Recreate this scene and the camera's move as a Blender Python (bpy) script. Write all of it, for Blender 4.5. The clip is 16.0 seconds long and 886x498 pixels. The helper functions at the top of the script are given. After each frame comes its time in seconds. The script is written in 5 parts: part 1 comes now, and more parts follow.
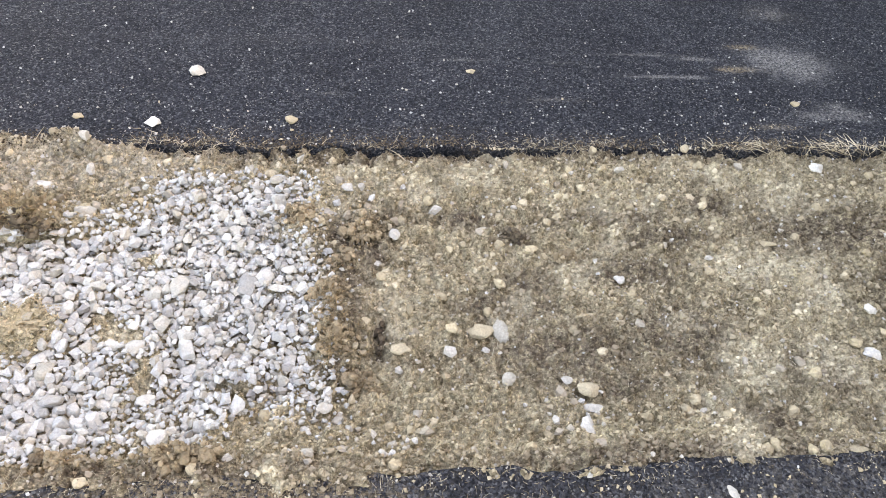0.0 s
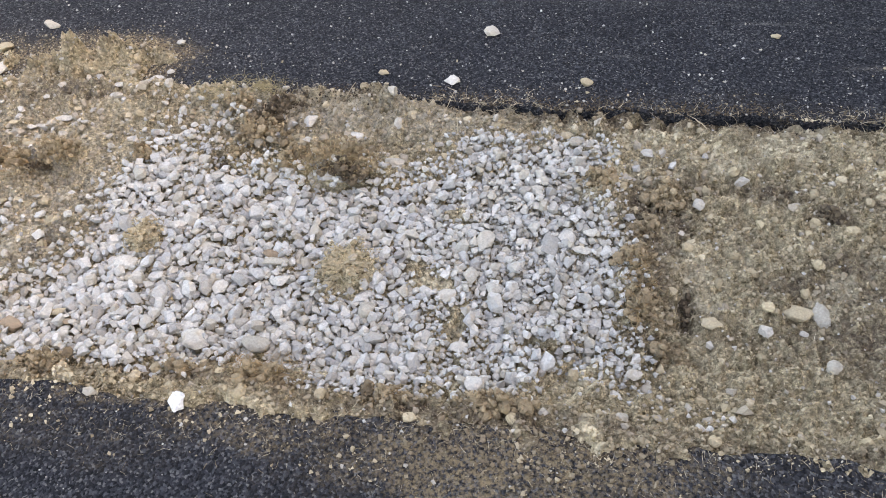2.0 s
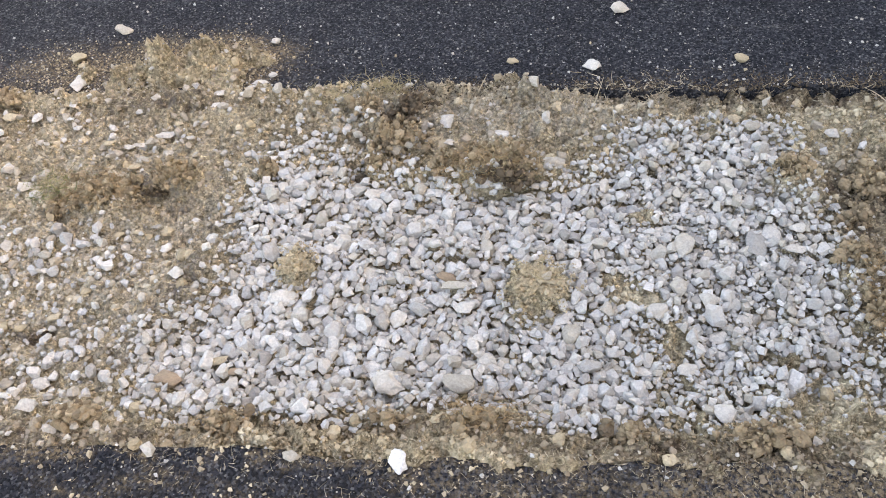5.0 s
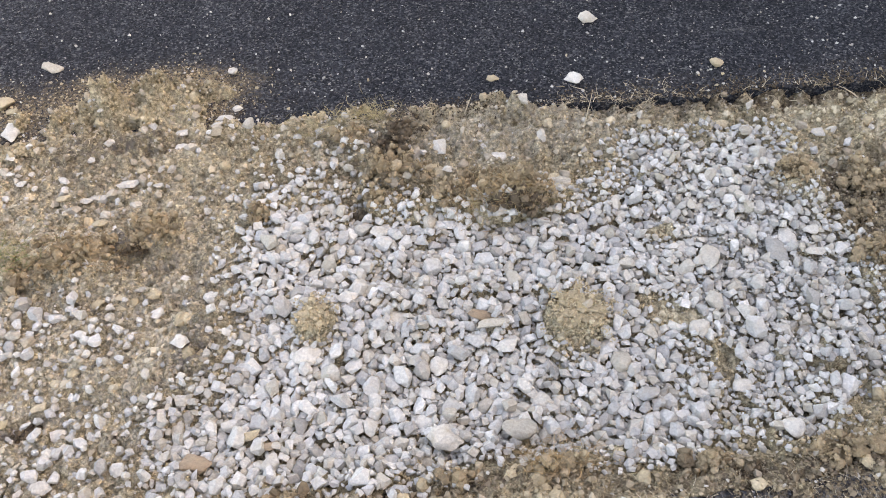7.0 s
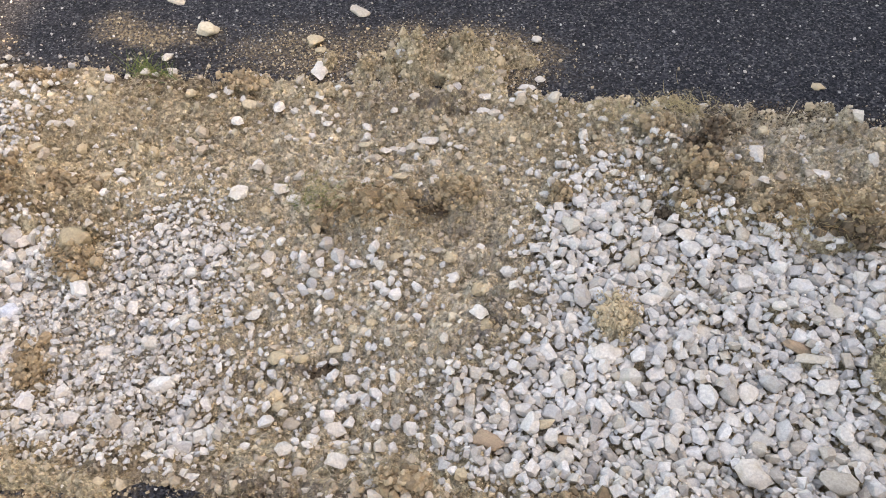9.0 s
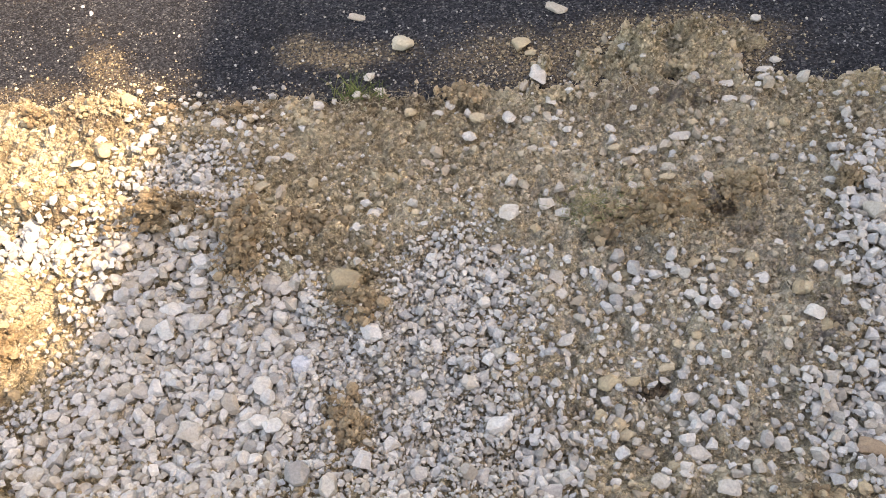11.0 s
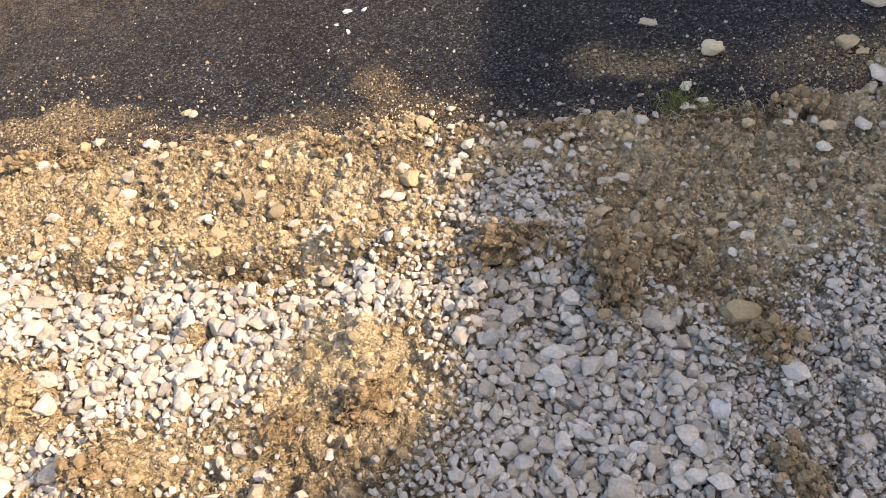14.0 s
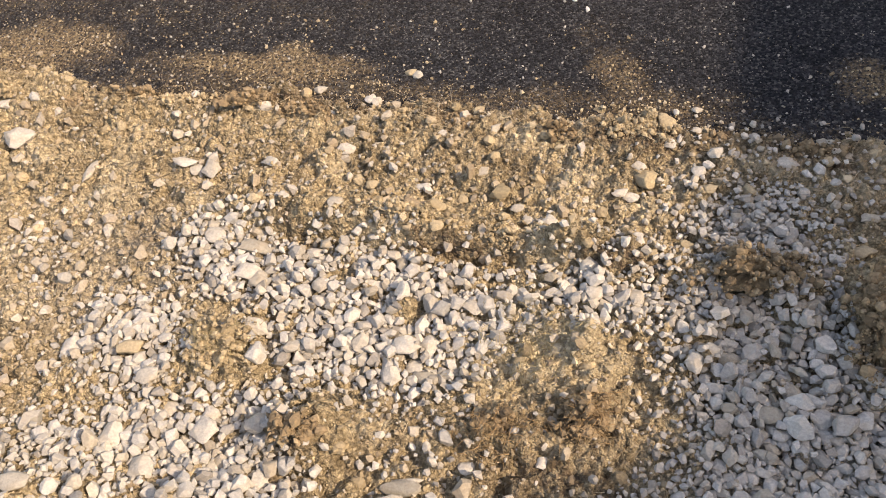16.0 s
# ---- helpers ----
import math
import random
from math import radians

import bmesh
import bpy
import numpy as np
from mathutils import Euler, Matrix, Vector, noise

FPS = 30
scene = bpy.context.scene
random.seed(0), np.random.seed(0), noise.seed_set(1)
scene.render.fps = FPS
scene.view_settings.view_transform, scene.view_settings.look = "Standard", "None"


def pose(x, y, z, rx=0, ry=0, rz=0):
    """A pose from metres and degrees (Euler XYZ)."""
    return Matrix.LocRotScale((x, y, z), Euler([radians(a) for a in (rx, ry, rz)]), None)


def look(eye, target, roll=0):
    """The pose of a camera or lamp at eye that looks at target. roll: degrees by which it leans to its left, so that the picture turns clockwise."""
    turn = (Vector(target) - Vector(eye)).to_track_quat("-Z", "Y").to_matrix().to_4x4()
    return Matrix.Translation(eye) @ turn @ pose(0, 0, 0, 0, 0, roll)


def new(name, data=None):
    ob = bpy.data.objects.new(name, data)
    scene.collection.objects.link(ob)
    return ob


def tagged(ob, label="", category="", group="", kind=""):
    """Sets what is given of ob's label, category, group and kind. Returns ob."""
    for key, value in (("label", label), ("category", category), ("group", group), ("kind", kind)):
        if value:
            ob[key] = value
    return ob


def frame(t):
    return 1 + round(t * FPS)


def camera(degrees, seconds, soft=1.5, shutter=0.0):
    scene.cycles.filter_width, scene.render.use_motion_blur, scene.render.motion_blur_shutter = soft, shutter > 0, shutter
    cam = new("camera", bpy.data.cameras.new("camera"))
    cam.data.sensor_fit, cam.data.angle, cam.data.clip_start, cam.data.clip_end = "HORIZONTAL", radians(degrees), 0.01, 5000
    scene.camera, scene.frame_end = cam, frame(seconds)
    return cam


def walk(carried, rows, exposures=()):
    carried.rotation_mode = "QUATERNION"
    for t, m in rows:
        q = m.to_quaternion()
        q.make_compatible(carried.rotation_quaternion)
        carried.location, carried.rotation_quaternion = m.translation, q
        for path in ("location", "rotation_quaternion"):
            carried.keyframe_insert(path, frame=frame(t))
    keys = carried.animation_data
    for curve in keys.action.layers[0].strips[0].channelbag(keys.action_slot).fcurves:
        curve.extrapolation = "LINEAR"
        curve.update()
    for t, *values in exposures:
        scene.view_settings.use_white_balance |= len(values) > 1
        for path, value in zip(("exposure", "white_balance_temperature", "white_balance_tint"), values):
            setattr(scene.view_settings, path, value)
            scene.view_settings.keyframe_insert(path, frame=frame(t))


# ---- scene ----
cam = camera(59.1, 16.0, soft=1.0)
PATH = [
    (0, (-0.402, 0.003, 1.5), (-0.179, 1.347, 0.036), 6.4),
    (0.5, (-0.471, -0.019, 1.493), (-0.389, 1.328, 0.018), 4.3),
    (1, (-0.527, -0.039, 1.497), (-0.666, 1.289, 0.008), -1.3),
    (1.5, (-0.567, -0.059, 1.481), (-0.818, 1.274, 0.011), -4.5),
    (2, (-0.674, -0.009, 1.466), (-0.936, 1.27, -0.049), -4.9),
    (2.5, (-0.811, 0.092, 1.452), (-1.178, 1.327, -0.078), -9.4),
    (3, (-0.918, 0.097, 1.451), (-1.178, 1.377, -0.063), -6.4),
    (3.5, (-0.982, 0.067, 1.436), (-1.15, 1.374, -0.069), -7.7),
    (4, (-1.04, 0.047, 1.432), (-1.186, 1.337, -0.089), -7.3),
    (4.5, (-1.109, 0.034, 1.417), (-1.293, 1.311, -0.112), -7.3),
    (5, (-1.183, 0.145, 1.403), (-1.382, 1.378, -0.16), -7.1),
    (5.2, (-1.218, 0.193, 1.401), (-1.468, 1.412, -0.164), -10.3),
    (7.3, (-1.551, 0.276, 1.38), (-1.421, 1.503, -0.194), -0.6),
    (7.5, (-1.587, 0.28, 1.373), (-1.484, 1.495, -0.212), -1.0),
    (8, (-1.685, 0.304, 1.38), (-1.702, 1.473, -0.243), -2.1),
    (8.5, (-1.758, 0.309, 1.385), (-1.938, 1.474, -0.231), -4.9),
    (9, (-1.851, 0.342, 1.369), (-2.096, 1.5, -0.243), -4.4),
    (9.2, (-1.916, 0.363, 1.362), (-2.237, 1.496, -0.254), -6.8),
    (11.3, (-2.556, 0.378, 1.371), (-2.765, 1.51, -0.264), -9.8),
    (11.5, (-2.585, 0.376, 1.372), (-2.817, 1.495, -0.269), -9.7),
    (12, (-2.658, 0.384, 1.376), (-3.009, 1.503, -0.245), -11.0),
    (12.5, (-2.81, 0.481, 1.369), (-3.229, 1.526, -0.284), -12.4),
    (13, (-2.93, 0.568, 1.351), (-3.317, 1.62, -0.306), -11.6),
    (13.5, (-3.095, 0.533, 1.378), (-3.351, 1.665, -0.251), -10.1),
    (14, (-3.23, 0.485, 1.38), (-3.506, 1.616, -0.246), -14.4),
    (14.5, (-3.284, 0.475, 1.391), (-3.623, 1.587, -0.236), -15.5),
    (15, (-3.323, 0.467, 1.409), (-3.725, 1.597, -0.191), -14.3),
    (15.5, (-3.407, 0.454, 1.387), (-3.866, 1.547, -0.223), -12.7),
    (16, (-3.519, 0.554, 1.388), (-4.033, 1.57, -0.257), -15.6),
]

# Exposure follows the clip: it opens in the shade and closes down as the sunlit ground comes in.
EXPOSURES = [(0.0, 3.1, 9700, 20), (0.5, 2.85, 9500, 20), (1.5, 2.55, 9200, 19), (2.5, 2.6, 9200, 19), (4.5, 2.58, 9200, 19), (5.0, 2.6, 9200, 19), (7.5, 2.58, 9500, 20),
             (8.5, 2.6, 9600, 20), (9.2, 2.4, 9700, 20), (11.3, 2.1, 9300, 20), (12.0, 1.93, 9200, 19), (13.0, 1.4, 8800, 20), (14.2, 1.40, 8700, 20), (15.0, 1.13, 8600, 20), (16.0, 0.94, 8500, 19)]
walk(cam, [(t, look(eye, target, roll)) for t, eye, target, roll in PATH], EXPOSURES)

# ---- world and sun ----
SUN_ELEVATION, SUN_AZIMUTH = radians(40), radians(-6)      # azimuth from +x towards +y
world = bpy.data.worlds.new("sky")
scene.world = world
world.use_nodes = True
wn = world.node_tree.nodes
sky = wn.new("ShaderNodeTexSky")
sky.sky_type, sky.sun_disc = "NISHITA", False
sky.dust_density = 2.0
sky.sun_elevation, sky.sun_rotation = SUN_ELEVATION, radians(90) - SUN_AZIMUTH
wn["Background"].inputs[1].default_value = 0.15
world.node_tree.links.new(sky.outputs[0], wn["Background"].inputs[0])

to_sun = Vector((math.cos(SUN_ELEVATION) * math.cos(SUN_AZIMUTH), math.cos(SUN_ELEVATION) * math.sin(SUN_AZIMUTH), math.sin(SUN_ELEVATION)))
sun_data = bpy.data.lights.new("sun", "SUN")
sun_data.energy, sun_data.angle, sun_data.color = 2.45, radians(0.5), (1.0, 0.90, 0.77)
sun = new("sun", sun_data)
sun.matrix_world = look(to_sun * 30, (0, 0, 0))


# ---- materials ----
def material(name, rough=0.9, spec=0.3):
    m = bpy.data.materials.new(name)
    m.use_nodes = True
    b = m.node_tree.nodes["Principled BSDF"]
    b.inputs["Roughness"].default_value = rough
    b.inputs["Specular IOR Level"].default_value = spec
    return m, m.node_tree.nodes, m.node_tree.links, b


def ramp(nodes, links, source, stops, interp="LINEAR"):
    r = nodes.new("ShaderNodeValToRGB")
    r.color_ramp.interpolation = interp
    while len(r.color_ramp.elements) < len(stops):
        r.color_ramp.elements.new(0.5)
    for e, (p, c) in zip(r.color_ramp.elements, stops):
        e.position, e.color = p, (*c, 1) if len(c) == 3 else (c[0], c[0], c[0], 1)
    links.new(source, r.inputs[0])
    return r.outputs[0]


def noise_tex(nodes, links, scale, detail=6, rough=0.6, distort=0.0, vec=None):
    n = nodes.new("ShaderNodeTexNoise")
    n.inputs["Scale"].default_value, n.inputs["Detail"].default_value = scale, detail
    n.inputs["Roughness"].default_value, n.inputs["Distortion"].default_value = rough, distort
    if vec is not None:
        links.new(vec, n.inputs["Vector"])
    return n.outputs["Fac"]


def mix(nodes, links, fac, a, b, blend="MIX"):
    m = nodes.new("ShaderNodeMix")
    m.data_type, m.blend_type = "RGBA", blend
    for sock, v in ((m.inputs[0], fac), (m.inputs[6], a), (m.inputs[7], b)):
        if isinstance(v, (int, float)):
            sock.default_value = v
        elif isinstance(v, tuple):
            sock.default_value = (*v, 1)
        else:
            links.new(v, sock)
    return m.outputs[2]


def maths(nodes, links, op, a, b=0.5):
    m = nodes.new("ShaderNodeMath")
    m.operation = op
    for sock, v in zip(m.inputs, (a, b)):
        if isinstance(v, (int, float)):
            sock.default_value = v
        else:
            links.new(v, sock)
    return m.outputs[0]


def bump(nodes, links, bsdf, height, strength, distance):
    b = nodes.new("ShaderNodeBump")
    b.inputs["Strength"].default_value, b.inputs["Distance"].default_value = strength, distance
    links.new(height, b.inputs["Height"])
    links.new(b.outputs[0], bsdf.inputs["Normal"])


def place_coords(nodes):
    return nodes.new("ShaderNodeNewGeometry").outputs["Position"]


def soil_tones(n, l, col, mid, ragged):
    """Mixes a dark tone for damp soil and painted shade, pale dry soil and grey stone dust in, as the soil_kind colours
    say.
    """
    attr, sep = n.new("ShaderNodeAttribute"), n.new("ShaderNodeSeparateColor")
    attr.attribute_name = "soil_kind"
    l.new(attr.outputs["Color"], sep.inputs[0])
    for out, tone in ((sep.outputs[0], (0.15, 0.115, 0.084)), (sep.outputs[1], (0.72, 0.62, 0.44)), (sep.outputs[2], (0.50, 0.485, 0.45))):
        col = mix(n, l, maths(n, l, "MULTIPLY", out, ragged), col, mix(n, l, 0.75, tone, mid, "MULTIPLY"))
    return col


def stone_material(name, stops, rough=0.85, stain=(0.38, 0.31, 0.215), stain_amount=0.35, earthy=False):
    """Crushed stone: one tone a stone, with grain, veins and a film of soil on it."""
    m, n, l, b = material(name, rough, 0.1)
    geo, info = n.new("ShaderNodeNewGeometry"), n.new("ShaderNodeObjectInfo")
    lot = maths(n, l, "FRACT", maths(n, l, "ADD", geo.outputs["Random Per Island"], info.outputs["Random"]))
    tone = ramp(n, l, lot, stops)
    pos = geo.outputs["Position"]
    grain = ramp(n, l, noise_tex(n, l, 190, 8, 0.7, vec=pos), [(0.25, (0.60, 0.60, 0.61)), (0.72, (1.16, 1.15, 1.11))])
    col = mix(n, l, 1.0, tone, grain, "MULTIPLY")
    film = ramp(n, l, noise_tex(n, l, 26, 7, 0.65, 0.4, pos), [(0.48, (0,)), (0.72, (1,))])
    film = maths(n, l, "MULTIPLY", film, stain_amount)
    col = mix(n, l, film, col, stain)
    if earthy:
        col = soil_tones(n, l, col, ramp(n, l, lot, [(0.0, (0.75,)), (1.0, (1.3,))]), 0.85)
    l.new(col, b.inputs["Base Color"])
    bump(n, l, b, noise_tex(n, l, 90, 7, 0.68, vec=pos), 0.55, 0.005)
    return m


LIMESTONE = stone_material("limestone", [(0.0, (0.50, 0.495, 0.475)), (0.2, (0.61, 0.60, 0.57)), (0.36, (0.40, 0.395, 0.378)), (0.55, (0.68, 0.67, 0.635)),
                                         (0.7, (0.55, 0.53, 0.48)), (0.82, (0.47, 0.43, 0.36)), (0.92, (0.32, 0.31, 0.295)), (1.0, (0.60, 0.57, 0.51))], stain=(0.44, 0.375, 0.275), stain_amount=0.5)
PEBBLE = stone_material("mixed_pebble", [(0.0, (0.58, 0.555, 0.51)), (0.25, (0.42, 0.355, 0.265)), (0.5, (0.52, 0.48, 0.41)), (0.65, (0.64, 0.62, 0.58)), (0.8, (0.32, 0.26, 0.185)), (1.0, (0.46, 0.40, 0.32))],
                        stain_amount=0.55)
CRUMB = stone_material("soil_crumb", [(0.0, (0.48, 0.395, 0.262)), (0.3, (0.56, 0.467, 0.318)), (0.5, (0.35, 0.288, 0.19)), (0.7, (0.49, 0.405, 0.272)), (0.88, (0.65, 0.55, 0.395)), (1.0, (0.26, 0.212, 0.14))], 0.95,
                       stain=(0.45, 0.36, 0.232), stain_amount=0.5, earthy=True)

ROCK_MATERIALS = {
    "white": stone_material("pale_limestone", [(0.0, (0.55, 0.53, 0.48)), (0.5, (0.65, 0.625, 0.57)), (1.0, (0.51, 0.48, 0.42))], stain_amount=0.6),
    "chalk": stone_material("chalk_white_stone", [(0.0, (0.80, 0.80, 0.79)), (1.0, (0.80, 0.79, 0.77))], stain_amount=0.08),
    "grey": stone_material("grey_limestone", [(0.0, (0.41, 0.385, 0.33)), (1.0, (0.48, 0.445, 0.375))], stain_amount=0.55),
    "slab": stone_material("dark_grey_slate", [(0.0, (0.35, 0.345, 0.325)), (1.0, (0.38, 0.37, 0.34))]),
    "tan": stone_material("tan_sandstone", [(0.0, (0.46, 0.38, 0.25)), (1.0, (0.52, 0.44, 0.31))]),
    "cream": stone_material("cream_sandstone", [(0.0, (0.60, 0.545, 0.42)), (1.0, (0.64, 0.585, 0.46))], stain_amount=0.3),
    "tan_big": stone_material("yellow_sandstone", [(0.0, (0.38, 0.315, 0.205)), (1.0, (0.43, 0.36, 0.24))], stain=(0.24, 0.19, 0.125), stain_amount=0.6),
    "brown": stone_material("brown_sandstone", [(0.0, (0.34, 0.25, 0.17)), (1.0, (0.40, 0.31, 0.22))]),
    "blue": stone_material("blue_grey_limestone", [(0.0, (0.56, 0.60, 0.64)), (1.0, (0.56, 0.60, 0.64))], stain_amount=0.1),
}


def soil_material():
    m, n, l, b = material("dry_tan_soil", 0.95, 0.05)
    pos = place_coords(n)
    big = ramp(n, l, noise_tex(n, l, 7, 6, 0.6, 0.3, pos), [(0.3, (0.345, 0.283, 0.188)), (0.7, (0.59, 0.494, 0.338))])
    mid = ramp(n, l, noise_tex(n, l, 70, 6, 0.7, 0, pos), [(0.3, (0.36, 0.35, 0.33)), (0.7, (1.45, 1.45, 1.43))])
    col = mix(n, l, 1.0, big, mid, "MULTIPLY")
    warp = n.new("ShaderNodeTexNoise")
    warp.inputs["Scale"].default_value, warp.inputs["Detail"].default_value = 120, 3
    l.new(pos, warp.inputs["Vector"])
    bent = n.new("ShaderNodeVectorMath")
    bent.operation, bent.inputs[1].default_value = "MULTIPLY_ADD", (0.010, 0.010, 0.010)
    l.new(warp.outputs["Color"], bent.inputs[0])
    l.new(pos, bent.inputs[2])
    cells = []
    for scale, stops in ((62, [(0.0, (0.62, 0.61, 0.59)), (0.5, (1.0, 1.0, 1.0)), (1.0, (1.30, 1.30, 1.28))]), (150, [(0.0, (0.58, 0.57, 0.55)), (0.55, (1.0, 1.0, 1.0)), (0.95, (1.38, 1.38, 1.35))]),
                         (380, [(0.0, (0.6, 0.59, 0.57)), (0.5, (1.0, 1.0, 1.0)), (1.0, (1.4, 1.4, 1.37))])):
        v = n.new("ShaderNodeTexVoronoi")
        v.inputs["Scale"].default_value = scale
        l.new(bent.outputs[0], v.inputs["Vector"])
        col = mix(n, l, 0.8, col, ramp(n, l, v.outputs["Color"], stops), "MULTIPLY")
        cells.append(v.outputs["Distance"])
    ragged = ramp(n, l, noise_tex(n, l, 50, 8, 0.75, 0.3, pos), [(0.42, (0.1,)), (0.57, (1.25,))])
    col = soil_tones(n, l, col, mid, ragged)
    l.new(col, b.inputs["Base Color"])
    h = maths(n, l, "ADD", maths(n, l, "MULTIPLY", cells[0], -2.6), maths(n, l, "MULTIPLY", cells[1], -1.1))
    h = maths(n, l, "ADD", h, maths(n, l, "MULTIPLY", noise_tex(n, l, 95, 9, 0.75, 0, pos), 0.8))
    bump(n, l, b, h, 1.0, 0.008)
    return m


def asphalt_material():
    m, n, l, b = material("asphalt", 0.85, 0.12)
    pos = place_coords(n)
    v = n.new("ShaderNodeTexVoronoi")
    v.inputs["Scale"].default_value = 215
    l.new(pos, v.inputs["Vector"])
    grey = n.new("ShaderNodeSeparateColor")
    l.new(v.outputs["Color"], grey.inputs[0])
    tone = ramp(n, l, grey.outputs[0], [(0.0, (0.008, 0.009, 0.012)), (0.4, (0.023, 0.0252, 0.031)), (0.72, (0.044, 0.047, 0.056)), (0.9, (0.080, 0.084, 0.094)), (1.0, (0.17, 0.17, 0.165))])
    wear = ramp(n, l, noise_tex(n, l, 3.2, 6, 0.65, 0.3, pos), [(0.3, (0.78, 0.78, 0.8)), (0.7, (1.2, 1.2, 1.18))])
    tone = mix(n, l, 1.0, tone, wear, "MULTIPLY")
    attr = n.new("ShaderNodeAttribute")
    attr.attribute_name = "soil_kind"
    sep = n.new("ShaderNodeSeparateColor")
    l.new(attr.outputs["Color"], sep.inputs[0])
    fine = ramp(n, l, noise_tex(n, l, 110, 6, 0.75, 0, pos), [(0.42, (0.02,)), (0.60, (1.25,))])
    rag = noise_tex(n, l, 14, 12, 0.85, 0.4, pos)
    for out, dust in ((sep.outputs[0], (0.33, 0.25, 0.15)), (sep.outputs[1], (0.36, 0.345, 0.32))):
        edge = maths(n, l, "ADD", out, maths(n, l, "MULTIPLY", maths(n, l, "SUBTRACT", rag, 0.5), 1.9))
        core = ramp(n, l, edge, [(0.3, (0,)), (0.95, (0.8,))])
        f = maths(n, l, "MULTIPLY", maths(n, l, "ADD", core, maths(n, l, "MULTIPLY", out, 0.22)), fine)
        tone = mix(n, l, f, tone, dust)
    l.new(tone, b.inputs["Base Color"])
    h = maths(n, l, "ADD", maths(n, l, "MULTIPLY", v.outputs["Distance"], -1.0), noise_tex(n, l, 260, 4, 0.6, 0, pos))
    bump(n, l, b, h, 1.0, 0.007)
    return m


def straw_material(name, stops):
    m, n, l, b = material(name, 0.75, 0.25)
    geo = n.new("ShaderNodeNewGeometry")
    l.new(ramp(n, l, geo.outputs["Random Per Island"], stops), b.inputs["Base Color"])
    return m


def plaster_material():
    m, n, l, b = material("plaster", 0.9, 0.2)
    pos = place_coords(n)
    l.new(ramp(n, l, noise_tex(n, l, 1.5, 8, 0.6, 0, pos), [(0.3, (0.42, 0.40, 0.37)), (0.7, (0.55, 0.53, 0.49))]), b.inputs["Base Color"])
    bump(n, l, b, noise_tex(n, l, 60, 6, 0.6, 0, pos), 0.3, 0.005)
    return m


SOIL, ASPHALT, PLASTER = soil_material(), asphalt_material(), plaster_material()
STRAW = straw_material("dry_straw", [(0.0, (0.46, 0.38, 0.26)), (0.4, (0.68, 0.59, 0.43)), (0.75, (0.32, 0.25, 0.155)), (1.0, (0.15, 0.11, 0.07))])
OLIVE = straw_material("olive_dry_grass", [(0.0, (0.30, 0.25, 0.13)), (0.5, (0.42, 0.35, 0.20)), (1.0, (0.19, 0.155, 0.08))])
ROOT = straw_material("dry_root", [(0.0, (0.28, 0.18, 0.09)), (0.5, (0.42, 0.29, 0.15)), (1.0, (0.17, 0.11, 0.06))])
GREEN = straw_material("grass_green", [(0.0, (0.08, 0.13, 0.035)), (0.6, (0.14, 0.18, 0.06)), (1.0, (0.30, 0.28, 0.12))])

# ---- the lie of the land ----
rng = np.random.default_rng(11)
LATTICE = rng.random((256, 256))


def value_noise(x, y, scale):
    """Smooth noise from 0 to 1, with features 1 / scale metres across."""
    x, y = np.asarray(x, float) * scale + 512, np.asarray(y, float) * scale + 512
    i, j = np.floor(x).astype(int), np.floor(y).astype(int)
    u, v = x - i, y - j
    u, v = u * u * (3 - 2 * u), v * v * (3 - 2 * v)
    a, b = LATTICE[i % 256, j % 256], LATTICE[(i + 1) % 256, j % 256]
    c, d = LATTICE[i % 256, (j + 1) % 256], LATTICE[(i + 1) % 256, (j + 1) % 256]
    return (a * (1 - u) + b * u) * (1 - v) + (c * (1 - u) + d * u) * v


def fbm(x, y, scale, octaves=4, gain=0.5):
    out, amp, total = 0, 1.0, 0.0
    for k in range(octaves):
        out, total = out + amp * value_noise(x + 3.7 * k, y - 1.9 * k, scale * 2**k), total + amp
        amp *= gain
    return out / total


def blob(x, y, cx, cy, rx, ry, turn=0.0):
    """A soft round patch: 1 in its middle, 0 outside."""
    c, s = math.cos(radians(turn)), math.sin(radians(turn))
    u, v = ((x - cx) * c + (y - cy) * s) / rx, ((y - cy) * c - (x - cx) * s) / ry
    return np.exp(-((u * u + v * v) ** 1.5))


def inside(poly, x, y):
    hit, n = np.zeros(np.shape(x), bool), len(poly)
    for k in range(n):
        (x0, y0), (x1, y1) = poly[k], poly[(k + 1) % n]
        if y0 != y1:
            hit ^= ((y0 > y) != (y1 > y)) & (x < (x1 - x0) * (y - y0) / (y1 - y0) + x0)
    return hit


ROAD_EDGE, PATH_EDGE, PATH_RISE = 1.79, 0.725, 0.07
WEST, EAST = -5.7, 1.8

# Beds of crushed stone: outlines on the plan, and bare places in them.
BED_EAST = [(-0.57, 1.65), (-0.56, 1.49), (-0.53, 1.28), (-0.53, 1.09), (-0.56, 1.03), (-0.50, 1.00), (-0.45, 0.91), (-0.58, 0.965), (-0.69, 0.94), (-0.74, 0.855),
            (-0.85, 0.83), (-0.91, 0.88), (-1.00, 0.84), (-1.09, 0.84), (-1.21, 0.88), (-1.38, 0.89), (-1.46, 0.855), (-1.57, 0.84), (-1.76, 0.855), (-1.96, 0.87), (-1.97, 1.02), (-1.82, 1.07), (-1.83, 1.40), (-1.74, 1.50), (-1.62, 1.50),
            (-1.53, 1.43), (-1.24, 1.40), (-0.94, 1.44), (-0.89, 1.51), (-0.94, 1.62), (-0.67, 1.65)]
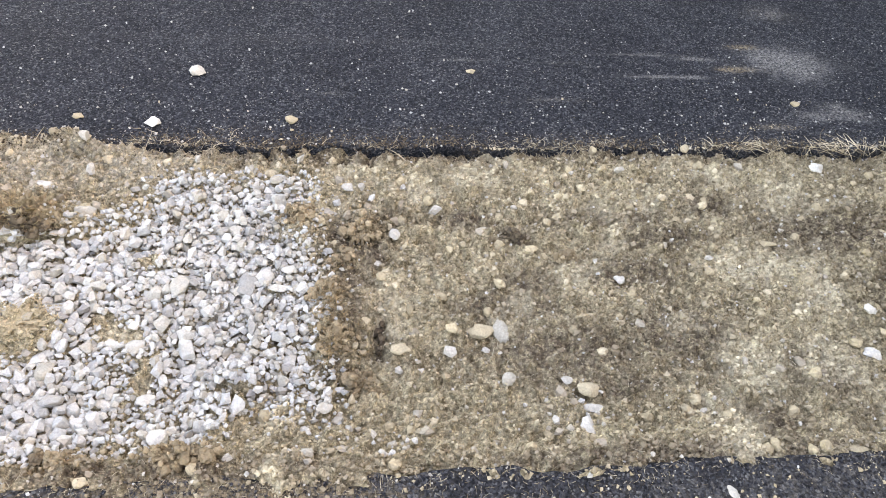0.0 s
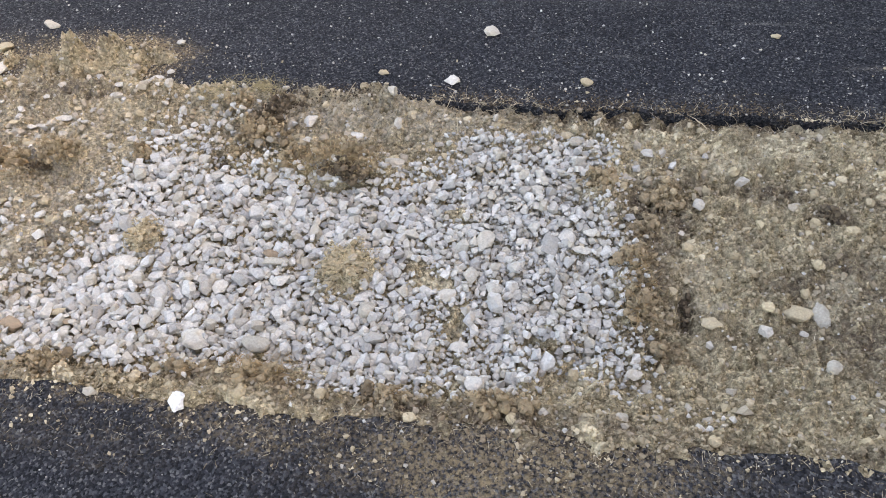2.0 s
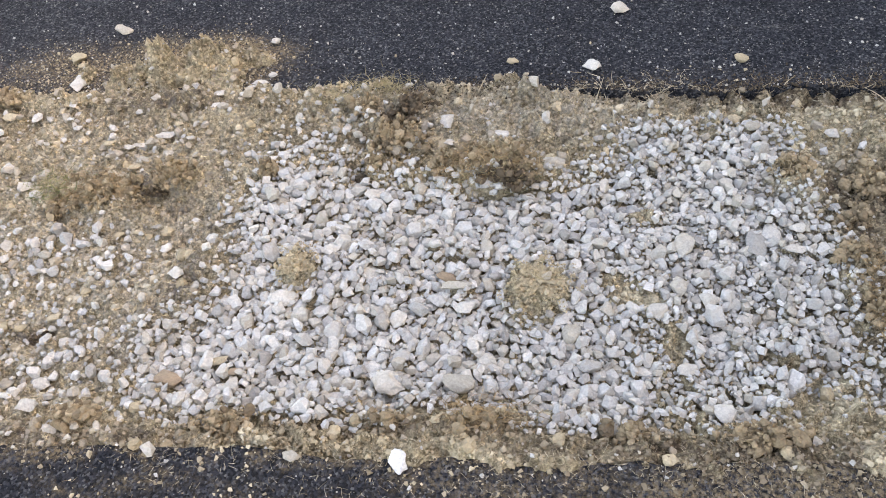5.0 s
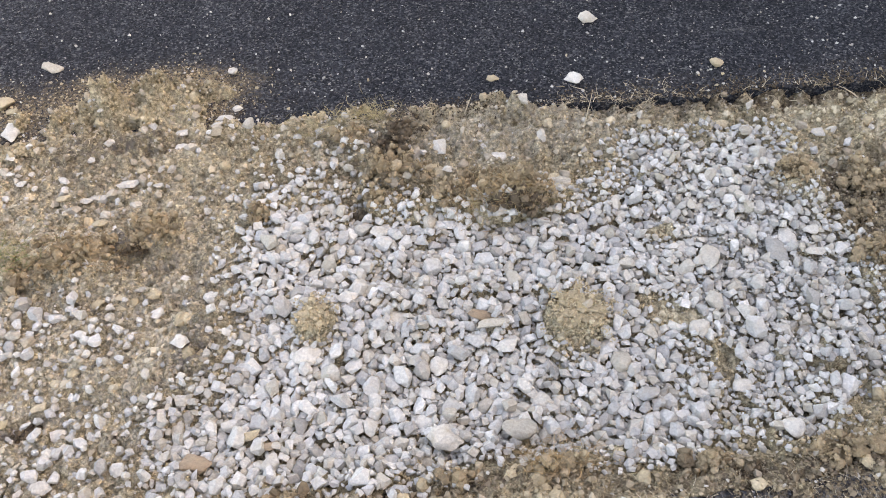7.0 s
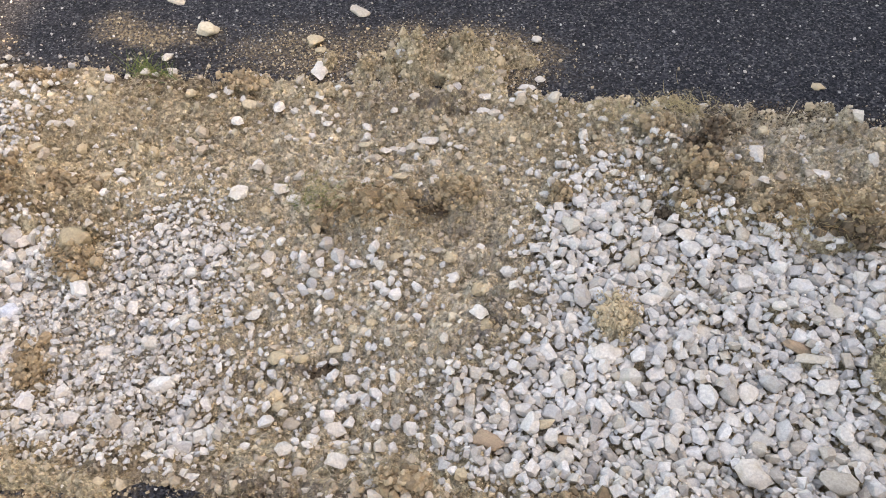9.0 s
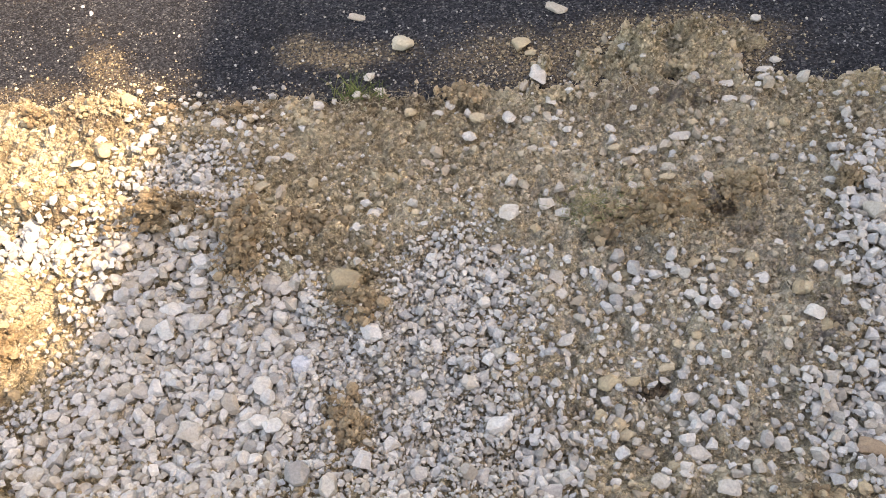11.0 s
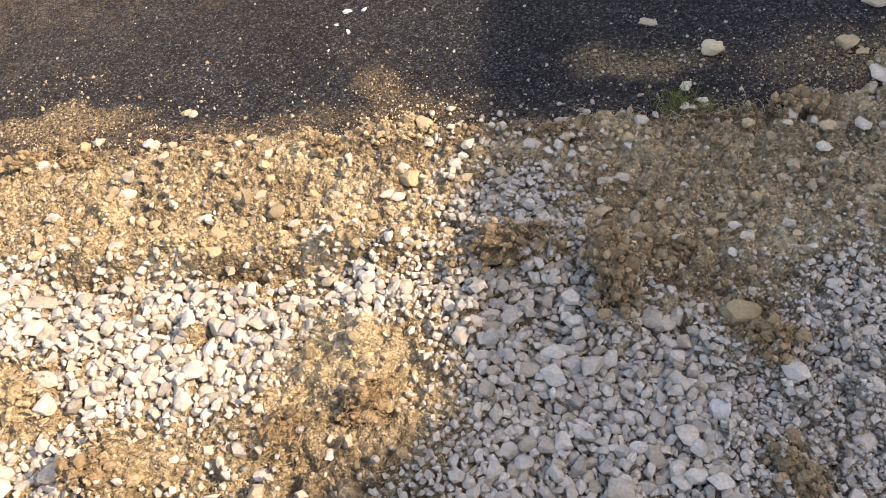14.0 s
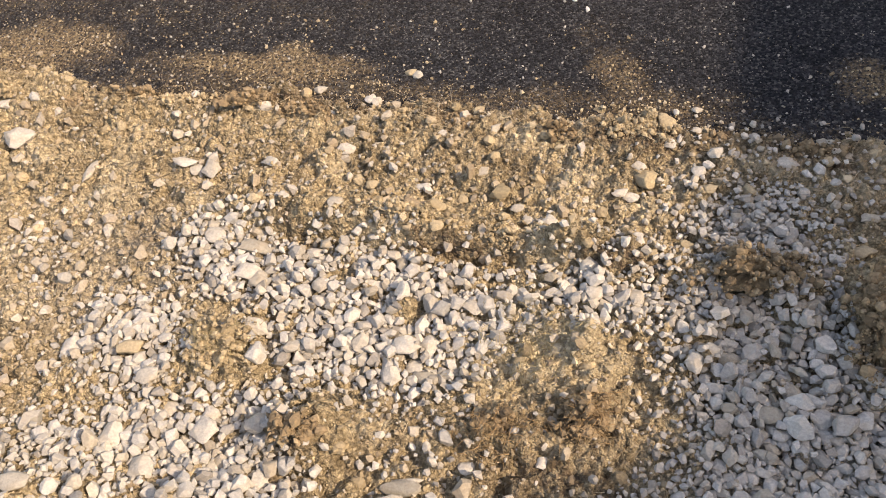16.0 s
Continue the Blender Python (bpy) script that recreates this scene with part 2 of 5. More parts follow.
BED_MIDDLE = [(-3.44, 1.39), (-3.19, 1.40), (-3.13, 1.24), (-3.07, 1.22), (-2.97, 1.27), (-2.90, 1.17), (-2.77, 1.24), (-2.71, 1.34), (-2.64, 1.36),
              (-2.56, 1.31), (-2.53, 1.10), (-2.50, 0.93), (-2.42, 0.85), (-2.50, 0.80), (-3.43, 0.79), (-3.56, 0.86), (-3.40, 0.92), (-3.36, 1.06), (-3.43, 1.18)]
BED_LOBE = [(-3.40, 1.62), (-3.27, 1.63), (-3.23, 1.50), (-3.31, 1.42), (-3.40, 1.45)]
BED_WEST = [(-4.57, 1.37), (-4.44, 1.43), (-4.32, 1.37), (-4.05, 1.38), (-3.96, 1.34), (-3.67, 1.38), (-3.46, 1.38), (-3.46, 1.30), (-3.67, 1.31),
            (-3.78, 1.27), (-3.79, 1.17), (-3.87, 1.10), (-4.17, 1.08), (-4.30, 1.14), (-4.34, 1.22), (-4.46, 1.26)]
BED_FRONT = [(-4.45, 0.99), (-4.31, 1.03), (-4.17, 0.98), (-4.10, 0.84), (-4.33, 0.75), (-4.74, 0.72), (-4.76, 0.85), (-4.52, 0.88)]
BED_CORNER = [(-4.71, 1.05), (-4.66, 1.17), (-4.53, 1.19), (-4.46, 1.10), (-4.46, 1.01), (-4.58, 1.00)]
BARE = [(-3.33, 1.425, 0.10, 0.04), (-3.11, 1.33, 0.05, 0.10), (-3.66, 1.18, 0.13, 0.13), (-3.75, 1.10, 0.09, 0.06), (-1.15, 1.13, 0.105, 0.10), (-1.69, 1.18, 0.055, 0.07), (-0.94, 1.12, 0.085, 0.04), (-0.91, 1.34, 0.05, 0.03), (-2.86, 1.23, 0.085, 0.075),
        (-2.83, 0.94, 0.05, 0.08), (-4.35, 1.10, 0.1, 0.08), (-0.55, 1.46, 0.05, 0.06), (-0.72, 1.63, 0.04, 0.04), (-4.15, 1.32, 0.04, 0.04),
        (-3.98, 1.25, 0.035, 0.05), (-4.42, 1.18, 0.05, 0.05), (-0.87, 1.01, 0.035, 0.08), (-0.63, 0.87, 0.055, 0.045), (-0.98, 1.16, 0.05, 0.03), (-0.66, 0.95, 0.04, 0.04)]
# Heaps and clods of soil: place, half width, half depth, height.
HEAPS = [(-1.15, 1.13, 0.085, 0.085, 0.042), (-1.69, 1.18, 0.05, 0.07, 0.03), (-1.27, 1.47, 0.16, 0.055, 0.06), (-1.52, 1.68, 0.09, 0.08, 0.045),
         (-2.20, 1.41, 0.15, 0.075, 0.05), (-2.05, 1.46, 0.07, 0.05, 0.035), (-1.30, 0.79, 0.13, 0.045, 0.022), (-3.60, 1.08, 0.08, 0.06, 0.03)]
HEAPS += [(-4.35, 1.10, 0.09, 0.07, 0.035), (-3.72, 1.04, 0.07, 0.05, 0.03), (-4.11, 0.96, 0.1, 0.06, 0.03), (-0.45, 1.12, 0.06, 0.14, 0.03),
         (-0.53, 1.44, 0.05, 0.08, 0.035), (-3.10, 1.33, 0.07, 0.1, 0.03), (-1.54, 1.50, 0.045, 0.04, 0.035), (-2.86, 1.22, 0.09, 0.07, 0.03),
         (-2.83, 0.94, 0.05, 0.07, 0.02), (-0.91, 1.34, 0.05, 0.03, 0.02), (-3.28, 1.45, 0.08, 0.05, 0.03), (-3.65, 1.45, 0.12, 0.05, 0.025),
         (-1.80, 1.52, 0.045, 0.03, 0.03), (-2.00, 1.05, 0.05, 0.1, 0.02), (-2.62, 1.42, 0.15, 0.05, 0.02), (-4.05, 1.46, 0.25, 0.05, 0.045), (-3.60, 1.45, 0.14, 0.05, 0.04), (-4.35, 1.46, 0.14, 0.05, 0.03),
         (-1.93, 1.15, 0.08, 0.11, 0.035), (-2.10, 1.13, 0.09, 0.06, 0.028), (-3.64, 1.24, 0.10, 0.08, 0.03), (-4.12, 0.98, 0.09, 0.06, 0.03)]
# Hollows beside the clods.
PITS = [(-2.06, 1.39, 0.09, 0.03, 0.03), (-1.50, 1.66, 0.06, 0.05, 0.035), (-1.22, 1.41, 0.1, 0.025, 0.025), (-0.35, 1.13, 0.02, 0.09, 0.03), (-1.58, 1.49, 0.03, 0.03, 0.04),
        (-1.47, 1.76, 0.035, 0.025, 0.04), (-3.64, 1.06, 0.05, 0.03, 0.03), (-3.36, 1.40, 0.06, 0.02, 0.025), (-2.26, 1.02, 0.06, 0.02, 0.025), (-0.93, 1.38, 0.05, 0.02, 0.02), (-3.9, 1.405, 0.3, 0.02, 0.025), (-4.3, 1.40, 0.15, 0.02, 0.02)]
# Soil carried out over the asphalt: place, half width, half depth, height over the surface.
SPILLS = [(-2.08, 1.96, 0.16, 0.08, 0.020), (-2.28, 1.92, 0.20, 0.07, 0.020), (-2.10, 1.90, 0.26, 0.12, 0.022), (-2.40, 1.86, 0.30, 0.09, 0.014), (-1.55, 1.82, 0.2, 0.035, 0.016), (-3.62, 1.85, 0.12, 0.06, 0.012),
          (-4.55, 1.86, 0.25, 0.055, 0.012), (-5.3, 1.87, 0.2, 0.08, 0.014), (-1.2, 1.80, 0.1, 0.035, 0.018),
          (-0.72, 0.69, 0.40, 0.045, 0.008), (-1.25, 0.715, 0.2, 0.03, 0.006), (-2.7, 0.70, 0.15, 0.03, 0.012), (-3.5, 0.69, 0.5, 0.08, 0.014), (-4.5, 0.69, 0.5, 0.12, 0.016)]
# Dust on the asphalt: place, half width, half depth, share of tan soil, share of grey stone dust.
DUSTS = [(-2.12, 1.97, 0.32, 0.13, 1.0, 0), (-2.45, 1.92, 0.4, 0.12, 0.7, 0), (-3.0, 1.98, 0.17, 0.07, 0.85, 0), (-4.6, 1.92, 0.36, 0.07, 1.0, 0),
         (-3.64, 1.99, 0.09, 0.11, 0.7, 0), (-3.72, 2.12, 0.06, 0.09, 0.3, 0), (-3.56, 1.87, 0.25, 0.08, 0.6, 0), (-5.3, 1.92, 0.25, 0.13, 1.0, 0),
         (-4.2, 1.85, 1.3, 0.06, 0.55, 0), (-0.72, 0.64, 0.45, 0.12, 0.75, 0), (-1.22, 0.675, 0.25, 0.07, 0.5, 0), (-1.6, 0.62, 0.3, 0.06, 0.3, 0),
         (-2.7, 0.685, 0.2, 0.06, 0.9, 0), (-1.9, 0.665, 0.4, 0.04, 0.4, 0)]
DUSTS += [(1.12, 2.27, 0.2, 0.13, 0, 0.75), (0.93, 2.22, 0.09, 0.02, 0.8, 0),
         (1.0, 2.36, 0.08, 0.02, 0.7, 0), (1.15, 1.96, 0.16, 0.06, 0, 0.6), (0.95, 1.90, 0.1, 0.02, 0.5, 0.4), (1.18, 2.60, 0.12, 0.05, 0.3, 0.5),
         (0.68, 2.17, 0.2, 0.012, 0, 0.75), (0.62, 2.30, 0.2, 0.01, 0, 0.6), (0.80, 2.28, 0.1, 0.012, 0, 0.7), (0.24, 2.03, 0.1, 0.012, 0.3, 0.5),
         (-0.03, 2.25, 0.15, 0.008, 0, 0.5), (0.3, 2.24, 0.1, 0.008, 0, 0.5), (-0.5, 2.05, 0.1, 0.01, 0, 0.4), (0.0, 1.84, 1.2, 0.035, 0.2, 0),
         (-0.5, 2.35, 0.9, 0.03, 0, 0.22), (-5.6, 2.6, 2.1, 0.8, 0.45, 0.0), (0.6, 0.62, 0.9, 0.14, 0.3, 0.35), (0.75, 0.63, 0.1, 0.04, 0, 0.6)]
# Dark soil: damp patches, and shade painted in hollows, under clods and along edges.
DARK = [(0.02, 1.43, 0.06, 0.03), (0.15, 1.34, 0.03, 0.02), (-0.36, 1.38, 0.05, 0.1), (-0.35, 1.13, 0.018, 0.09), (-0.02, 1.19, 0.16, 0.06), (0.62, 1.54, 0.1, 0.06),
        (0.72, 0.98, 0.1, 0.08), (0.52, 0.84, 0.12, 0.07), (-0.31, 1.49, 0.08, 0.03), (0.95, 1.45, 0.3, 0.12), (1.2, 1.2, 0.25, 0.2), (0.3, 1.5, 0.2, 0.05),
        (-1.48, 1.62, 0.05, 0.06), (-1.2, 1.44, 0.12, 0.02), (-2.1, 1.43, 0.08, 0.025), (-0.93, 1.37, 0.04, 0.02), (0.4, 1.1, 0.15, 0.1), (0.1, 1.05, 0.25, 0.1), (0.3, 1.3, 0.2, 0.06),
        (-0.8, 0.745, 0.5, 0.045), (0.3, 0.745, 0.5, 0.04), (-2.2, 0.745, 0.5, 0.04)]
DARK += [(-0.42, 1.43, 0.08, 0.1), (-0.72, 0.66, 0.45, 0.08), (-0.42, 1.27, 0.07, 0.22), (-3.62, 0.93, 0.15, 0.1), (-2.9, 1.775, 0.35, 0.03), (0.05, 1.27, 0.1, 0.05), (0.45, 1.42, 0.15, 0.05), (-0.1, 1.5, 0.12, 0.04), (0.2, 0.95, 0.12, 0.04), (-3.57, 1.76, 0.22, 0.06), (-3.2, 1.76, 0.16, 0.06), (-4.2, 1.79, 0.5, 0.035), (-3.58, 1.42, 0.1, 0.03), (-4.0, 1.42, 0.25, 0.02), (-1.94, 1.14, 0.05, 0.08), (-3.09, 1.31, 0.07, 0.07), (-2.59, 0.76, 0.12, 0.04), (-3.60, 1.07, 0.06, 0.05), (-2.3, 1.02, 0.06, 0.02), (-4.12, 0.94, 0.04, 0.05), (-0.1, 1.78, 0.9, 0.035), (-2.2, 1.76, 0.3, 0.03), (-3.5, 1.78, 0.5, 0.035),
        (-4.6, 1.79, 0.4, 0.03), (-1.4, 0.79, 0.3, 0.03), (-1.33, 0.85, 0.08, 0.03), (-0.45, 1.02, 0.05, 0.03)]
PALE = [(-0.06, 1.67, 0.07, 0.05), (-0.23, 1.61, 0.06, 0.05), (0.55, 1.00, 0.06, 0.07), (0.85, 1.62, 0.06, 0.05), (0.43, 0.83, 0.05, 0.1), (0.82, 1.25, 0.04, 0.08),
        (0.65, 1.31, 0.1, 0.05), (0.69, 1.66, 0.04, 0.03), (-1.12, 1.13, 0.05, 0.05), (-0.92, 1.12, 0.05, 0.03), (-3.75, 1.22, 0.15, 0.08)]
GREY = [(-2.72, 1.05, 0.14, 0.16), (-2.65, 1.25, 0.12, 0.08), (-3.05, 1.05, 0.3, 0.15), (-0.7, 1.35, 0.15, 0.2), (-3.33, 1.52, 0.07, 0.08)]
BEDS = (BED_EAST, BED_MIDDLE, BED_LOBE, BED_WEST, BED_FRONT, BED_CORNER)


def bed_share(x, y, beds=BEDS):
    """1 on crushed stone, 0 on soil, with a ragged edge."""
    jx = x + 0.05 * (fbm(x, y, 18, 3) - 0.5)
    jy = y + 0.05 * (fbm(x + 9, y + 4, 18, 3) - 0.5)
    kx, ky = x + 0.11 * (fbm(x - 4, y, 13, 3) - 0.5), y + 0.11 * (fbm(x, y - 6, 13, 3) - 0.5)
    on = np.zeros(np.shape(x), bool)
    for poly in beds:
        on |= inside(poly, jx, jy)
    on &= fbm(x + 2, y + 8, 11, 3) > 0.30 + 0.15 * (x < -3.5)
    for cx, cy, rx, ry in BARE:
        on &= ((kx - cx) / rx) ** 2 + ((ky - cy) / ry) ** 2 > 1
    return on


def road_edge(x):
    return ROAD_EDGE + 0.05 * (fbm(x, 0 * x, 9, 5, 0.65) - 0.5)


def path_edge(x):
    return PATH_EDGE + 0.05 * (fbm(x, 0 * x + 7, 9, 5, 0.65) - 0.5) - 0.07 * np.clip((-3.2 - x) / 0.3, 0, 1)


def bank(y):
    """The soil climbs to the raised footpath."""
    k = np.clip((0.90 - y) / 0.18, 0, 1)
    return PATH_RISE * k * k * (3 - 2 * k)


def soil_height(x, y):
    x, y = np.asarray(x, float), np.asarray(y, float)
    h = -0.003 + bank(y) + 0.026 * (fbm(x, y, 5, 4) - 0.5)
    lumps = np.abs(fbm(x + 5, y, 13, 3, 0.6) - 0.5) * 2
    rough = 0.040 * (fbm(x, y, 30, 3, 0.7) - 0.5) + 0.017 * (value_noise(x, y, 80) - 0.5) + 0.055 * (lumps - 0.35) * np.clip(2 * fbm(x - 3, y, 4, 2) - 0.4, 0.1, 1)
    h = h + rough
    for cx, cy, rx, ry, up in HEAPS:
        h = h + up * blob(x, y, cx, cy, rx, ry) * (0.3 + 1.5 * fbm(x, y, 24, 3, 0.65))
    for cx, cy, rx, ry, down in PITS:
        h = h - down * blob(x, y, cx, cy, rx, ry)
    # a small trench along the road where its edge stands free
    free = np.clip((x + 1.15) / 0.25, 0, 1)
    h = h - 0.024 * free * np.exp(-(((y - ROAD_EDGE + 0.02) / 0.06) ** 2))
    # under the asphalt on both sides
    ragged = 0.10 * (fbm(x, y, 7, 4, 0.6) - 0.42)
    level = 0.012 * (1 - 0.8 * free) + 0.004
    h = h + level * np.exp(-(((y - ROAD_EDGE) / 0.09) ** 2)) + 0.002 * np.exp(-(((y - PATH_EDGE) / 0.07) ** 2))
    out = np.maximum(y - road_edge(x), path_edge(x) - y) - ragged * (1 - 0.6 * free * (y > 1.3))
    h = h - np.clip((out + 0.01) / 0.05, 0, 1) * 0.044
    for cx, cy, rx, ry, up in SPILLS:
        h = h + (up + 0.02) * blob(x, y, cx, cy, rx, ry) * np.clip(2.6 * fbm(x, y, 20, 4, 0.6) - 0.3, 0, 1.7)
    return h


def surface(x, y):
    """What a thing lies on: soil, or asphalt where that is higher."""
    h = soil_height(x, y)
    h = np.where(y > road_edge(x), np.maximum(h, 0.0), h)
    return np.where(y < path_edge(x), np.maximum(h, PATH_RISE), h)


def spread(n, x, y):
    kinds = np.zeros((n, 4), np.float32)
    kinds[:, 3] = 1
    return kinds


def grid_mesh(name, xs, ys_of, height_of, kinds_of, mat):
    """A sheet over the plan, from columns xs and rows ys_of(column)."""
    gx = np.repeat(xs[:, None], ys_of(xs).shape[1], 1)
    gy = ys_of(xs)
    gz = height_of(gx, gy)
    nx, ny = gx.shape
    co = np.stack([gx, gy, gz], -1).reshape(-1, 3)
    k = np.arange(nx * ny).reshape(nx, ny)
    quads = np.stack([k[:-1, :-1], k[1:, :-1], k[1:, 1:], k[:-1, 1:]], -1).reshape(-1, 4)
    me = bpy.data.meshes.new(name)
    me.vertices.add(len(co))
    me.vertices.foreach_set("co", co.astype(np.float32).ravel())
    me.loops.add(quads.size)
    me.loops.foreach_set("vertex_index", quads.astype(np.int32).ravel())
    me.polygons.add(len(quads))
    me.polygons.foreach_set("loop_start", np.arange(0, quads.size, 4, dtype=np.int32))
    me.polygons.foreach_set("use_smooth", np.ones(len(quads), bool))
    me.update(calc_edges=True)
    a = me.attributes.new("soil_kind", "FLOAT_COLOR", "POINT")
    a.data.foreach_set("color", kinds_of(gx.ravel(), gy.ravel()).astype(np.float32).ravel())
    me.materials.append(mat)
    return new(name, me)


def soil_kinds(x, y):
    k = spread(len(x), x, y)
    k[:, 0] = np.clip((fbm(x + 1, y + 2, 6, 4, 0.6) - 0.58) * 4, 0, 0.4)
    k[:, 1] = np.clip((fbm(x - 7, y + 3, 7, 4, 0.6) - 0.58) * 5, 0, 0.7)
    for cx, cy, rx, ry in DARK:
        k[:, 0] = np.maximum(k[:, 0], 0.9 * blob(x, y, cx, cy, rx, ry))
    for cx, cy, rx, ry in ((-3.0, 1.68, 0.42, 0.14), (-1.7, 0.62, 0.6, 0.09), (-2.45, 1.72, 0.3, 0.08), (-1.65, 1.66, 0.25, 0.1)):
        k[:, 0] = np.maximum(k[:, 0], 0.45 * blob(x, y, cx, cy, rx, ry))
    for cx, cy, rx, ry in PALE:
        k[:, 1] = np.maximum(k[:, 1], 1.2 * blob(x, y, cx, cy, rx * 1.2, ry * 1.2))
    # Darkens the soil under the beds to paint the shade between stones.
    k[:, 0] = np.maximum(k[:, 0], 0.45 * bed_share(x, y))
    for cx, cy, rx, ry in ((-2.25, 1.25, 0.5, 0.5), (-4.7, 1.25, 0.3, 0.2), (-1.2, 1.72, 0.5, 0.12)):
        k[:, 2] = np.maximum(k[:, 2], 0.3 * blob(x, y, cx, cy, rx, ry))
    for cx, cy, rx, ry in GREY:
        k[:, 2] = np.maximum(k[:, 2], 0.9 * blob(x, y, cx, cy, rx, ry))
    return k


def dust_kinds(x, y):
    k = spread(len(x), x, y)
    jx, jy = x + 0.26 * (fbm(x, y, 4, 5, 0.65) - 0.5), y + 0.16 * (fbm(x + 5, y + 1, 6, 5, 0.65) - 0.5)
    for cx, cy, rx, ry, tan, grey in DUSTS:
        f = blob(jx if ry > 0.03 else x, jy if ry > 0.03 else y, cx, cy, rx, ry)
        k[:, 0], k[:, 1] = np.maximum(k[:, 0], tan * f), np.maximum(k[:, 1], grey * f)
    off = np.maximum(y - ROAD_EDGE, PATH_EDGE - y)
    k[:, 0] = np.maximum(k[:, 0], np.exp(-((np.maximum(off, 0) / 0.05) ** 2)) * np.clip(3.4 * fbm(x, y, 24, 3, 0.6) - 1.3, 0, 0.7) * np.where(x > -1.1, 0.4, 1))
    return k


def steps(start, fine_end, step, far):
    """Places from start, even to fine_end, then ever wider to far."""
    s = list(np.arange(start, fine_end, step * (1 if fine_end > start else -1)))
    while abs(s[-1] - start) < abs(far - start):
        s.append(s[-1] + (s[-1] - s[-2]) * 1.5)
    return np.array(s)


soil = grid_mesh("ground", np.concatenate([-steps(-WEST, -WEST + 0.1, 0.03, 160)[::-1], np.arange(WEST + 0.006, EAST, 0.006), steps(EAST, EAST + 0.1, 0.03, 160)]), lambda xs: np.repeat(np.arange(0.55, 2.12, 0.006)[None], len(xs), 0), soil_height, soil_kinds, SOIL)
tagged(soil, "strip of dry tan soil with damp patches and painted shade between asphalt", "soil", kind="structure")

XS = np.concatenate([-steps(6.0, 6.1, 0.03, 160)[::-1], np.arange(-5.97, 2.2, 0.015), steps(2.2, 2.3, 0.03, 160)])
ROAD_OUT, PATH_OUT = steps(0.0, 0.75, 0.012, 160), steps(0.0, 0.25, 0.012, 160)


def slab_height(x, y):
    return 0.004 * (fbm(x, y, 2.5, 3) - 0.5) * (np.abs(y - 1.3) < 6)


def road_rows(xs):
    e = road_edge(xs)
    return np.concatenate([e[:, None] + 0.004, e[:, None] + 0 * ROAD_OUT[None, :1], e[:, None] + 0.006 + ROAD_OUT[None, :]], 1)


def path_rows(xs):
    e = path_edge(xs)
    return np.concatenate([(e[:, None] - 0.006 - PATH_OUT[None, :])[:, ::-1], e[:, None] + 0 * PATH_OUT[None, :1], e[:, None] - 0.004], 1)


def road_height(x, y):
    h = slab_height(x, y)
    h[:, 0], h[:, 1] = -0.07, -0.008
    return h


def path_height(x, y):
    h = slab_height(x, y) + PATH_RISE
    h[:, -1], h[:, -2] = -0.03, PATH_RISE - 0.008
    return h


road = grid_mesh("road", XS, road_rows, road_height, dust_kinds, ASPHALT)
tagged(road, "dark asphalt road with tan dust and a broken edge", "road", kind="structure")
pavement = grid_mesh("pavement", XS, path_rows, path_height, dust_kinds, ASPHALT)
tagged(pavement, "dark asphalt footpath with straw and dust along its edge", "pavement", kind="structure")

# Unseen wall added to the east; its outline shapes the edge of the shade.
bm = bmesh.new()
outline = [(-8.0, -0.1), (14.0, -0.1), (14.0, 5.82), (0.34, 5.93), (-2.6, 8.78), (-8.0, 4.0)]
vs = [bm.verts.new((3.585 + 0.045 * (y - 0.4), y, z)) for y, z in outline]
f = bm.faces.new(vs)
r = bmesh.ops.extrude_face_region(bm, geom=[f])
bmesh.ops.translate(bm, verts=[g for g in r["geom"] if isinstance(g, bmesh.types.BMVert)], vec=(0.3, 0, 0))
bmesh.ops.recalc_face_normals(bm, faces=bm.faces)
me = bpy.data.meshes.new("shade_wall")
bm.to_mesh(me)
me.materials.append(PLASTER)
tagged(new("shade_wall", me), "unseen plain wall added to cast the shade", "wall", kind="structure")


# ---- stones ----
def stone_mesh(name, points, seed, mat, roundness=0.5, flat=(1.0, 0.78, 0.6)):
    """A broken stone one unit long: the hull of points on a lumpy ellipsoid."""
    r = np.random.default_rng(seed)
    bm = bmesh.new()
    for k in range(points):
        z = 1 - 2 * (k + 0.5) / points
        a = k * 2.39996 + r.uniform(-0.5, 0.5)
        s = math.sqrt(max(0, 1 - z * z))
        p = np.array([s * math.cos(a), s * math.sin(a), z]) + r.normal(0, 0.16, 3)
        p /= max(np.abs(p).max() * (1 - roundness) + np.linalg.norm(p) * roundness, 1e-6)
        p *= r.uniform(0.78, 1.0)
        bm.verts.new(Vector(p * np.array(flat) * 0.5))
    hull = bmesh.ops.convex_hull(bm, input=bm.verts)
    bmesh.ops.delete(bm, geom=[g for g in hull["geom_interior"] if isinstance(g, bmesh.types.BMVert)], context="VERTS")
    bmesh.ops.triangulate(bm, faces=bm.faces)
    bmesh.ops.recalc_face_normals(bm, faces=bm.faces)
    me = bpy.data.meshes.new(name)
    bm.to_mesh(me)
    bm.free()
    me.materials.append(mat)
    return me


